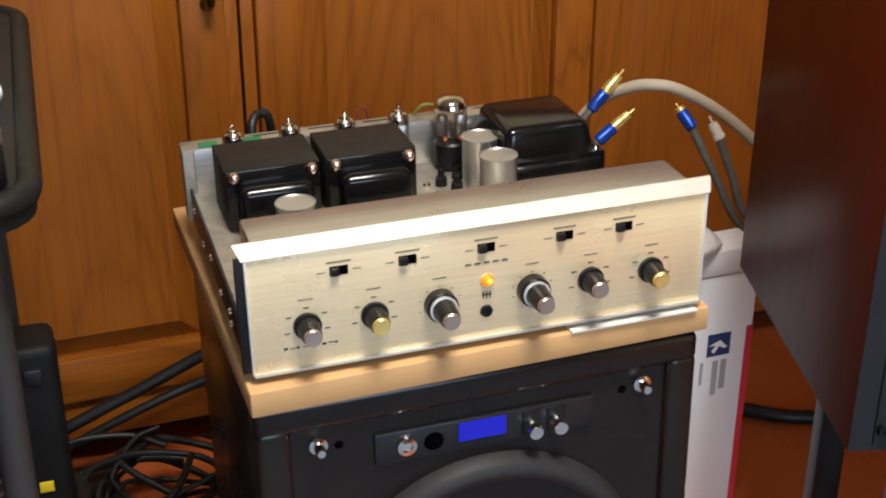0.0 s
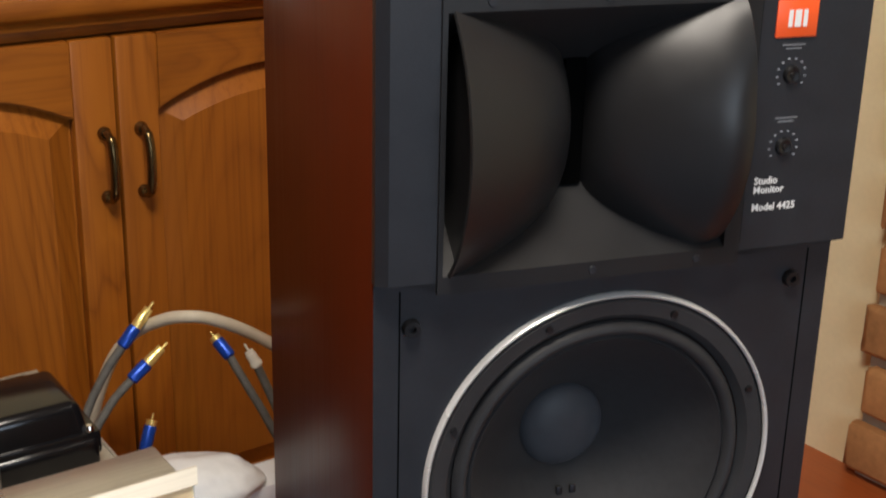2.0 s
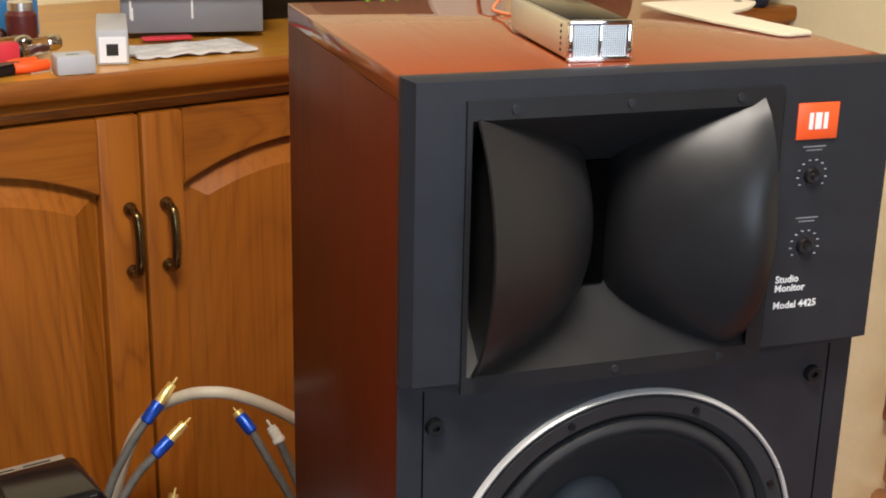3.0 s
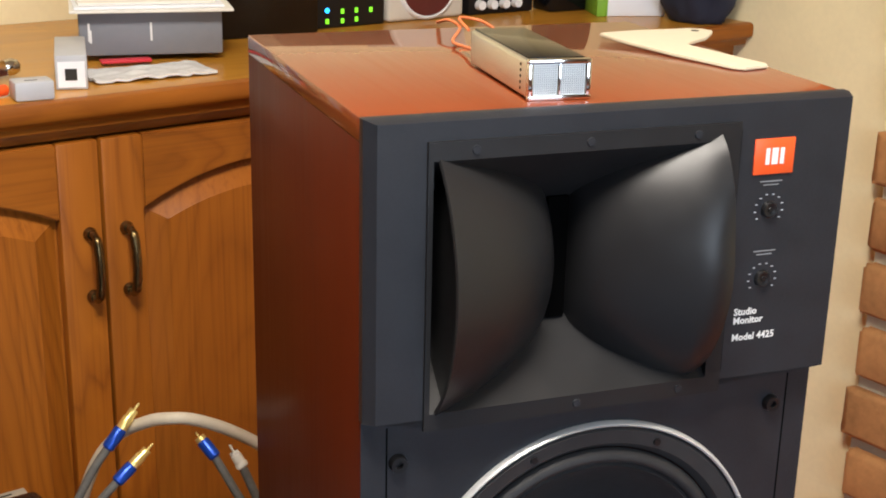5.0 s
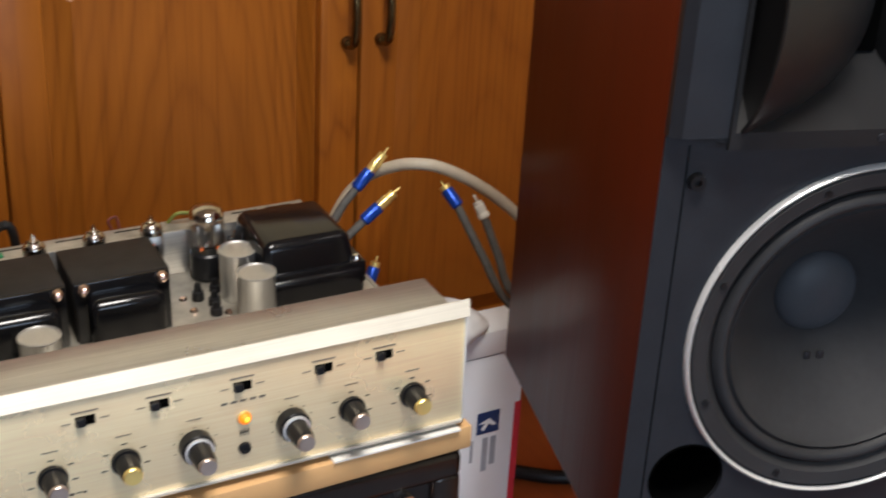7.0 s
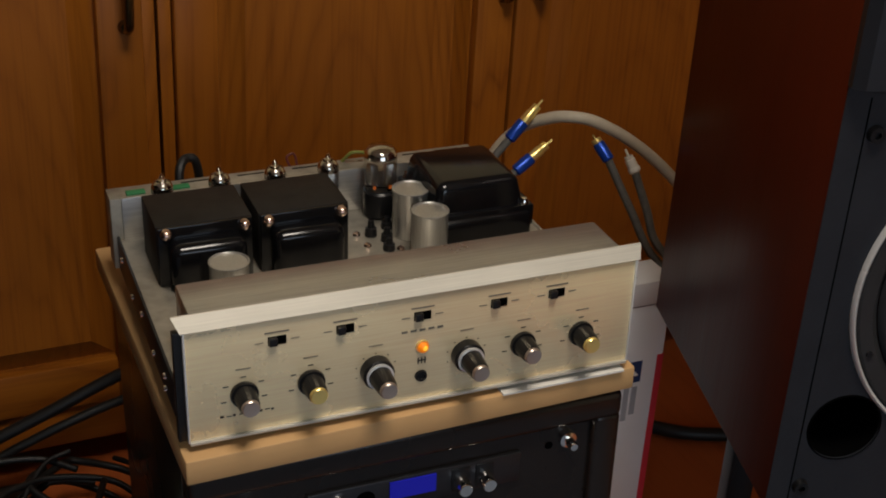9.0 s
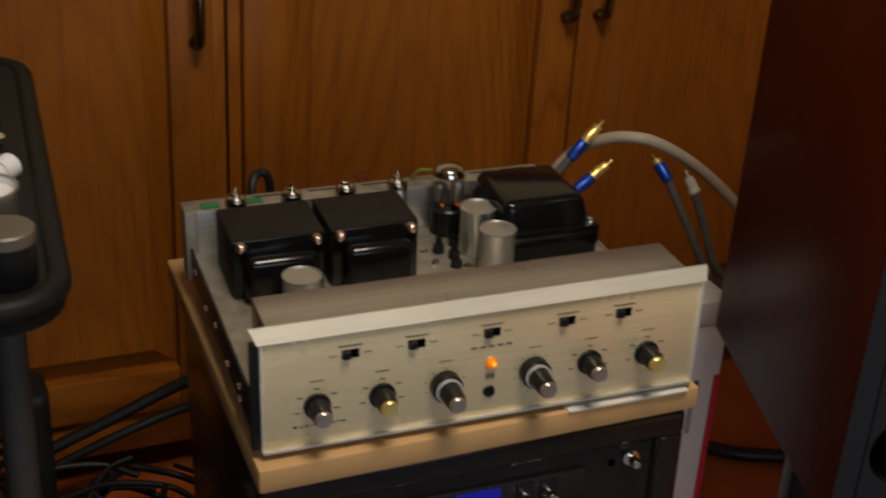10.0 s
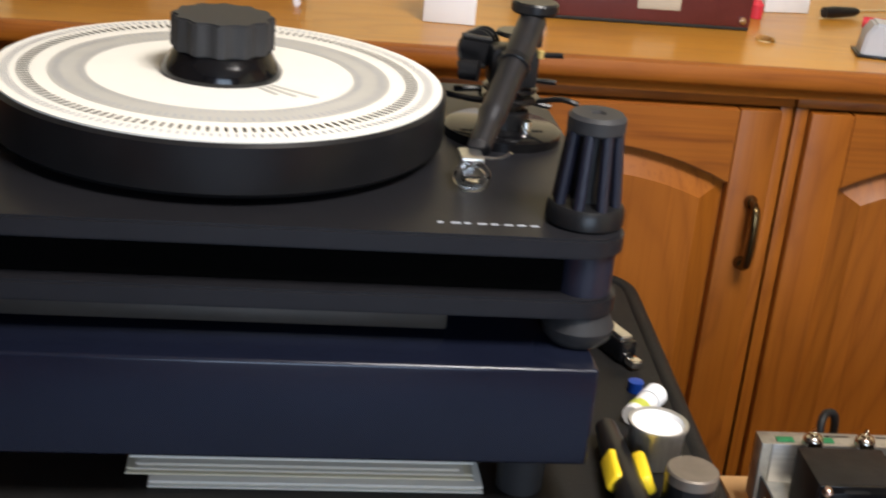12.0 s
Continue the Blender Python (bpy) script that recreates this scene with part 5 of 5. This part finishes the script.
for pts in ([(0.953, 0.986, 0.012), (0.985, 1.045, 0.004), (1.000, 1.080, 0.0025), (1.055, 1.140, 0.0025), (1.060, 1.165, 0.006), (1.065, 1.190, 0.0)], [(0.960, 0.984, 0.012), (1.02, 1.06, 0.006), (1.070, 1.105, 0.003), (1.085, 1.145, 0.006), (1.062, 1.150, 0.010), (1.05, 1.12, 0.003)]):
    p0 = Vector((pts[0][0], pts[0][1], TOPZ))
    w = thing("orange_wire", Matrix.Translation(p0), "thin orange wire curling over the loudspeaker top", "wire", "orange wires")
    part("jacket", tube([Vector((x, y, TOPZ + z)) - p0 for x, y, z in pts], 0.0016, 8), orange_wire, w, angle=60)

tool = prism([(1.148, 1.036), (1.150, 1.044), (1.160, 1.046), (1.199, 1.040), (1.235, 1.028), (1.252, 1.024), (1.262, 1.014), (1.262, 1.000), (1.250, 0.990), (1.222, 0.972), (1.190, 0.962), (1.179, 0.955), (1.171, 0.900), (1.166, 0.852), (1.160, 0.845), (1.133, 0.847), (1.128, 0.855), (1.130, 0.930), (1.138, 0.995)], 0.0, 0.0028, 0.0008, "z")
pl = solo("template", tool, cream_wood, "flat cream forked template with a small hole on the loudspeaker", "template", at=pose(0, 0, TOPZ))
part("hole", lathe([(0, 0.0031), (0.004, 0.0031), (0.004, 0.0023)], 16), ink, pl, at=pose(1.245, 1.008, 0))

# ---- toothed brick edge on the east wall ----
part("mortar_bed", box(XE - 0.012, XE, 0.12, 1.372, 0.0, 2.40), mortar, wall_east)
meshes = []
for k in range(6):
    g = random.Random(k)
    b = box(-0.028, 0.0, -0.145, 0.145, -0.045, 0.045, 0.009, 2)
    for v in b.verts:
        v.co += Vector((g.uniform(-0.002, 0.002), g.uniform(-0.004, 0.004), g.uniform(-0.003, 0.003)))
    meshes.append(finish(b, "brick", brick_mat, 60))
gb = random.Random(5)
for row in range(21):
    for col in range(5):
        end = 1.378 + gb.uniform(-0.012, 0.012) - (0.016 if row % 2 else 0.0)
        y = end - 0.145 - col * 0.303
        if y > 0.2:
            br = new("brick", gb.choice(meshes))
            br.parent = wall_east
            br.location = (XE - 0.011, y, 0.062 + row * 0.113)


# ---- things on the worktop ----
CT = 0.9172


def carton(name, m, w, d, h, mat, label, category="box", bevel=0.0015):
    t = thing(name, m, label, category)
    part("body", box(0, w, 0, d, 0, h, bevel), mat, t)
    return t


sb = carton("small_case", pose(0.812, 1.705, CT, 0, 0, -8), 0.048, 0.036, 0.024, pale_grey, "small pale grey plastic case on the worktop", "case", 0.003)
part("slot", box(0.014, 0.030, 0.010, 0.013, 0.0238, 0.0244), ink, sb)
tb = carton("long_carton", pose(0.882, 1.752, CT, 0, 0, -22), 0.040, 0.150, 0.044, pale_grey, "long pale grey carton with a white end on the worktop")
part("end_label", box(0.003, 0.037, -0.0008, 0.0004, 0.003, 0.036), white_card, tb, "white end label")
part("dark_square", box(0.012, 0.027, -0.0014, -0.0006, 0.012, 0.027), ink, tb)
gbx = carton("flat_carton", pose(0.985, 1.918, CT + 0.0085, 0, 0, -22), 0.200, 0.19, 0.062, grey_card, "slate grey flat carton with papers on top")
for x in (0.012, 0.098):
    part("mark", box(x, x + 0.003, -0.0007, 0.0004, 0.020, 0.046), white_ink, gbx)
part("side_mark", box(0.014, 0.017, -0.0007, 0.0004, 0.018, 0.036), white_ink, gbx)
for k in range(3):
    bk = box(-0.012 + 0.006 * k, 0.215 - 0.012 * k, -0.022 + 0.005 * k, 0.16, 0.0, 0.004, 0.001)
    solo("booklet", bk, (paper, white_card, paper)[k], "white paper booklet on the grey carton", "booklet", at=pose(0.985, 1.918, CT + 0.0712 + 0.0045 * k, 0, 0, -22 + 2 * k), group="booklets")
film = bmesh.new()
bmesh.ops.create_grid(film, x_segments=24, y_segments=14, size=1.0)
for v in film.verts:
    v.co = Vector((v.co.x * 0.085, v.co.y * 0.042, 0.004 + 0.006 * abs(noise.fractal(v.co * 2.1, 1.0, 2.0, 3))))
ret = bmesh.ops.extrude_face_region(film, geom=film.faces[:])
bmesh.ops.translate(film, vec=(0, 0, -0.0035), verts=[g for g in ret["geom"] if isinstance(g, bmesh.types.BMVert)])
solo("plastic_sleeve", film, plastic_film, "flat milky plastic sleeve on the worktop", "sleeve", at=pose(1.026, 1.790, CT, 0, 0, -5), angle=70)
solo("red_slip", box(0, 0.07, 0, 0.02, 0, 0.004, 0.001), red_print, "red paper slip under the grey carton", "paper", at=pose(0.995, 1.868, CT + 0.0040, 0, 0, -14))
solo("note_sheet", box(0, 0.05, 0, 0.07, 0, 0.0012), cream_wood, "cream slip of paper on the worktop", "paper", at=pose(0.79, 1.735, CT, 0, 0, 20))

pliers = thing("pliers", pose(0.730, 1.738, CT, 0, 0, 15), "black pliers with orange grips on the worktop", "pliers")
part("jaw", prism([(0.045, -0.012), (0.060, 0.0), (0.045, 0.012), (0.0, 0.016), (-0.03, 0.010), (-0.03, -0.010), (0.0, -0.016)], 0.0, 0.014, 0.004, "z"), black_paint, pliers)
for s in (-1, 1):
    part("grip", tube([(0.040, 0.008 * s, 0.008), (0.06, 0.014 * s, 0.008), (0.085, 0.012 * s, 0.008)], 0.007, 12), orange_sign, pliers, "orange plastic grip")
solo("red_case", box(0, 0.030, 0, 0.022, 0, 0.028, 0.003), red_print, "small red plastic case on the worktop", "case", at=pose(0.772, 1.800, CT, 0, 0, 10))
for k, (x, y) in enumerate(((0.76, 1.86), (0.795, 1.885), (0.815, 1.845), (0.775, 1.905), (0.735, 1.88))):
    vb = thing("spare_valve", pose(x, y, CT + 0.011, 80, 0, 40 * k), "spare glass valve lying on the worktop", "valve", "spare valves")
    part("envelope", lathe([(0.010, 0), (0.011, 0.004), (0.011, 0.045), (0.008, 0.052), (0, 0.055)], 20), tube_glass, vb, angle=60)
    part("getter", lathe([(0.0104, 0.036), (0.0104, 0.044), (0.0075, 0.051), (0, 0.0535)], 20), chrome, vb, angle=60)
    part("base", lathe([(0, -0.012), (0.011, -0.012), (0.0115, 0.001), (0, 0.001)], 20), black_paint, vb)
bottle = thing("plastic_jar", pose(0.845, 1.925, CT), "clear jar with a brown content on the worktop", "jar")
part("body", lathe([(0, 0), (0.020, 0), (0.021, 0.004), (0.021, 0.045), (0.016, 0.052)], 24), maroon, bottle)
part("lid", lathe([(0.017, 0.051), (0.017, 0.062), (0, 0.063)], 24), silver, bottle)
carton("blue_carton", pose(0.80, 2.02, CT, 0, 0, -4), 0.10, 0.08, 0.05, plain("blue printed card", (0.02, 0.16, 0.40), 0.5), "blue and white carton at the back of the worktop")

# equipment along the back of the worktop
amp2 = carton("black_receiver", pose(1.215, 1.985, CT, 0, 0, -4), 0.20, 0.22, 0.16, gloss_black, "black electronic device at the back of the worktop", "device", 0.004)
rt = thing("network_router", pose(1.400, 2.0, CT), "black router with blue and green lights on the worktop", "router")
part("body", box(0, 0.165, 0, 0.14, 0, 0.17, 0.004), black_paint, rt)
led_g, led_b = glowing("green light", (0.18, 0.75, 0.02), 1.2), glowing("blue light", (0.02, 0.35, 1.0), 4.0)
part("light", lathe([(0, -0.001), (0.0042, -0.001), (0.0042, 0)], 16), led_b, rt, "lit blue indicator", at=pose(0.049, 0, 0.030, -90, 0, 0))
for x, z in ((0.049, 0.012), (0.079, 0.027), (0.079, 0.011), (0.107, 0.027), (0.107, 0.012), (0.136, 0.026)):
    part("light", box(x - 0.003, x + 0.003, -0.001, 0.001, z - 0.004, z + 0.004), led_g, rt, "lit green indicator")
wsp = thing("desk_speaker", pose(1.572, 2.0, CT), "small white desk loudspeaker with a dark oval driver", "loudspeaker")
part("body", box(0, 0.165, 0, 0.12, 0, 0.20, 0.008, 3), beige_plastic, wsp)
oval = lathe([(0, -0.002), (0.050, -0.002), (0.056, -0.006), (0.060, -0.004), (0.061, 0)], 40)
part("trim", oval, white_plastic, wsp, at=pose(0.083, 0, 0.055, -90, 0, 0) @ Matrix.Diagonal((1, 0.9, 1, 1)), angle=60)
part("driver", lathe([(0, -0.0035), (0.052, -0.0030), (0.053, 0)], 40), maroon, wsp, "dark red-brown driver", at=pose(0.083, -0.003, 0.055, -90, 0, 0) @ Matrix.Diagonal((1, 0.9, 1, 1)), angle=60)
mx = carton("black_mixer", pose(1.748, 2.0, CT, 0, 0, -3), 0.145, 0.14, 0.15, black_paint, "black control box with white knobs on the worktop", "device", 0.004)
for k in range(4):
    part("knob", lathe([(0, -0.012), (0.008, -0.012), (0.009, 0)], 20), white_plastic, mx, "white knob", at=pose(0.022 + 0.027 * k, 0, 0.018, -90, 0, 0))
carton("black_monitor", pose(1.905, 1.96, CT, 0, 0, -8), 0.10, 0.06, 0.20, gloss_black, "black screen at the back of the worktop", "screen", 0.004)
gp = carton("paper_stack", pose(1.952, 1.880, CT, 0, 0, -28), 0.125, 0.10, 0.055, white_card, "stack of white papers with a green cover", "paper")
part("cover", box(-0.004, 0.016, -0.004, 0.10, 0.0, 0.058, 0.001), plain("green card", (0.20, 0.42, 0.03), 0.5), gp, "bright green card")
bb = bmesh.new()
bmesh.ops.create_icosphere(bb, subdivisions=4, radius=1.0)
for v in bb.verts:
    c = v.co * (1 + 0.16 * noise.fractal(v.co * 1.9, 1.0, 2.0, 3))
    v.co = Vector((c.x * 0.062, c.y * 0.075, (max(c.z, -0.75) + 0.75) * 0.10))
solo("navy_bag", bb, plain("navy cloth", (0.012, 0.016, 0.035), 0.8, bump=0.3), "dark navy cloth bag at the end of the worktop", "bag", at=pose(2.075, 1.755, CT), angle=70)

# west stretch, seen past the turntable
for x0, x1, y, lab in ((0.103, 0.405, 1.893, "maroon leather case with metal corners on the worktop"), (-0.60, -0.205, 1.96, "maroon leather case at the back of the worktop")):
    mc = thing("leather_case", pose(x0, y, CT), lab, "case", "leather cases")
    w = x1 - x0
    part("body", box(0, w, 0, 0.20, 0.004, 0.085, 0.004), maroon, mc)
    part("edge", box(0.001, w - 0.001, 0.001, 0.199, 0.0, 0.006, 0.002), ink, mc)
    part("plate", box(w * 0.46, w * 0.66, -0.0012, 0.001, 0.022, 0.044, 0.0008), beige_rubber, mc, "pale name plate")
    for x in (0.012, w - 0.012):
        part("corner", lathe([(0, -0.002), (0.005, -0.002), (0.006, 0)], 14), chrome, mc, at=pose(x, 0, 0.014, -90, 0, 0))
carton("white_carton", pose(-0.058, 1.822, CT, 0, 0, -6), 0.068, 0.05, 0.075, white_card, "small white carton standing on the worktop")
dv = thing("tape_measure", pose(0.520, 1.782, CT, 0, 0, -14), "pale grey angular gadget on the worktop", "gadget")
part("body", prism([(0, 0), (0.055, 0), (0.060, 0.012), (0.046, 0.044), (0.014, 0.046), (0.004, 0.030)], 0.0, 0.045, 0.003), pale_grey, dv)
part("foot", box(-0.004, 0.062, -0.003, 0.048, 0.0, 0.004, 0.001), black_paint, dv)
lid = solo("glass_dish", lathe([(0.013, 0), (0.014, 0.002), (0.010, 0.006), (0, 0.007)], 24), glass, "small clear glass dish on the worktop", "dish", at=pose(0.412, 1.845, CT), angle=60)
carton("white_box", pose(0.475, 2.035, CT, 0, 0, 10), 0.075, 0.05, 0.05, white_plastic, "white plastic box on the worktop")
solo("red_lamp", lathe([(0, 0), (0.010, 0), (0.011, 0.02), (0.006, 0.026), (0, 0.027)], 20), red_print, "small red cap on the worktop", "cap", at=pose(0.445, 1.99, CT))
for k, (x, y, a) in enumerate(((0.56, 2.02, 20), (0.60, 1.97, -25), (0.64, 1.92, 50))):
    sd = thing("screwdriver", pose(x, y, CT + 0.009, 0, 0, a), "screwdriver with a dark handle on the worktop", "screwdriver", "screwdrivers")
    part("handle", lathe([(0, 0), (0.008, 0.001), (0.009, 0.02), (0.007, 0.06), (0.004, 0.068)], 14), (black_paint, red_print, black_paint)[k], sd, at=pose(0, 0, 0, 0, 90, 0), angle=60)
    part("blade", lathe([(0.0025, 0.066), (0.0025, 0.13), (0, 0.132)], 10), chrome, sd, at=pose(0, 0, 0, 0, 90, 0))

# ---- small things on the cart ----
cup = thing("metal_cup", pose(0.073, 1.040, 0.7412), "small brushed metal cup with a cream rim on the cart", "cup")
part("body", lathe([(0, 0), (0.020, 0), (0.0215, 0.002), (0.0228, 0.031), (0.0245, 0.034), (0.0245, 0.037), (0.0218, 0.036), (0.0200, 0.026), (0, 0.025)], 40), can_metal, cup, angle=50)
part("lining", lathe([(0.0216, 0.0358), (0.0208, 0.031), (0, 0.030)], 40), white_plastic, cup, "pale cup lining", angle=50)
for x, y, lab in ((0.079, 0.962, "round black tin with a dull metal lid on the cart"), (0.084, 1.375, "round black tin at the back of the cart")):
    tin = thing("round_tin", pose(x, y, 0.7412), lab, "tin", "round tins")
    part("body", lathe([(0, 0), (0.0190, 0), (0.0200, 0.002), (0.0200, 0.032)], 36), black_paint, tin)
    part("lid", lathe([(0.0203, 0.031), (0.0203, 0.039), (0.0190, 0.0405), (0, 0.0400)], 36), plain("worn brown-grey metal", (0.20, 0.17, 0.14), 0.45, metal=0.6, spots=0.3), tin, "dull worn lid")
drv2 = thing("ratchet_driver", pose(0.034, 0.925, 0.7412 + 0.013, 0, 0, -5), "short black screwdriver with yellow grips lying on the cart", "screwdriver")
part("handle", lathe([(0, 0), (0.010, 0.002), (0.0135, 0.018), (0.0125, 0.045), (0.0130, 0.075), (0.011, 0.115), (0.009, 0.145), (0, 0.148)], 24), black_paint, drv2, at=pose(0, 0, 0, -90, 0, 3), angle=60)
for s in (-1, 1):
    part("grip_pad", box(-0.0055, 0.0055, 0.050, 0.092, -0.008, 0.010, 0.004, 3), yellow_plastic, drv2, "yellow grip pad", at=pose(0.0125 * s, 0, 0.002, 0, -25 * s, 0))
kn = thing("folding_knife", pose(0.055, 1.318, 0.7412 + 0.001, 0, 0, -70), "black folding tool with a silver spine lying on the cart", "tool")
part("handle", box(0, 0.112, -0.009, 0.009, 0.0, 0.022, 0.003), gloss_black, kn)
part("spine", box(0.002, 0.106, -0.006, 0.006, 0.0215, 0.0255, 0.001), silver, kn, "silver spine")
part("clip", box(0.112, 0.128, -0.006, 0.006, 0.002, 0.010, 0.002), chrome, kn)
vi = thing("small_tube", pose(0.068, 1.095, 0.7412 + 0.010, 0, 90, 52), "short white tube with a yellow-green band on the cart", "tube")
part("body", lathe([(0, 0), (0.009, 0), (0.0095, 0.002), (0.0095, 0.034), (0, 0.036)], 24), white_plastic, vi, angle=50)
part("band", lathe([(0.0097, 0.008), (0.0098, 0.0085), (0.0098, 0.018), (0.0097, 0.0185)], 24), plain("lime print", (0.55, 0.60, 0.08), 0.5), vi)
part("cap", lathe([(0, 0.035), (0.0105, 0.035), (0.0105, 0.052), (0, 0.053)], 24), white_card, vi, "white screw cap")
solo("blue_bead", lathe([(0, 0), (0.007, 0), (0.007, 0.01), (0, 0.011)], 16), blue_sleeve, "tiny blue bead on the cart", "bead", at=pose(0.088, 1.16, 0.7412))
# glass jars stacked on the lower shelf
for k in range(4):
    jr = thing("glass_jar", pose(0.036 + 0.004 * k, 1.21 + 0.004 * k, 0.2005 + 0.098 * k), "silvery ribbed jar stacked on the lower shelf", "jar", "stacked glass jars")
    prof = [(0, 0), (0.030, 0)]
    for i in range(6):
        prof += [(0.027, 0.004 + i * 0.014), (0.033, 0.008 + i * 0.014), (0.034, 0.011 + i * 0.014), (0.032, 0.014 + i * 0.014)]
    prof += [(0.030, 0.092), (0.027, 0.092), (0.027, 0.006), (0, 0.006)]
    part("body", lathe(prof, 32), ribbed_silver, jr, angle=60)
    part("lid", lathe([(0.031, 0.088), (0.032, 0.089), (0.032, 0.0975), (0, 0.0978)], 32), chrome, jr, "bright metal lid")
blk = thing("storage_bin", pose(-0.62, 0.965, 0.2005), "large black storage bin on the lower shelf", "bin")
part("body", box(0, 0.625, 0, 0.42, 0, 0.40, 0.012, 3), black_paint, blk)
part("rim", box(-0.008, 0.633, -0.008, 0.428, 0.385, 0.402, 0.005), cart_mat, blk)

case = thing("tool_case", pose(0.127, 1.270, 0.2005, 0, 0, -1.8), "upright black plastic tool case with a latch on the lower shelf", "case")
part("body", box(-0.092, 0.0, 0.0, 0.062, 0.0, 0.243, 0.010, 3), cart_mat, case)
part("lid_seam", box(-0.0905, 0.0006, 0.028, 0.031, 0.006, 0.236), recess_shade, case)
part("latch", box(-0.034, -0.016, -0.004, 0.003, 0.205, 0.222, 0.002), dark_metal, case, "small grey latch")
part("sticker", box(-0.034, -0.020, -0.0012, 0.001, 0.078, 0.090, 0.0004), yellow_plastic, case, "small yellow sticker")
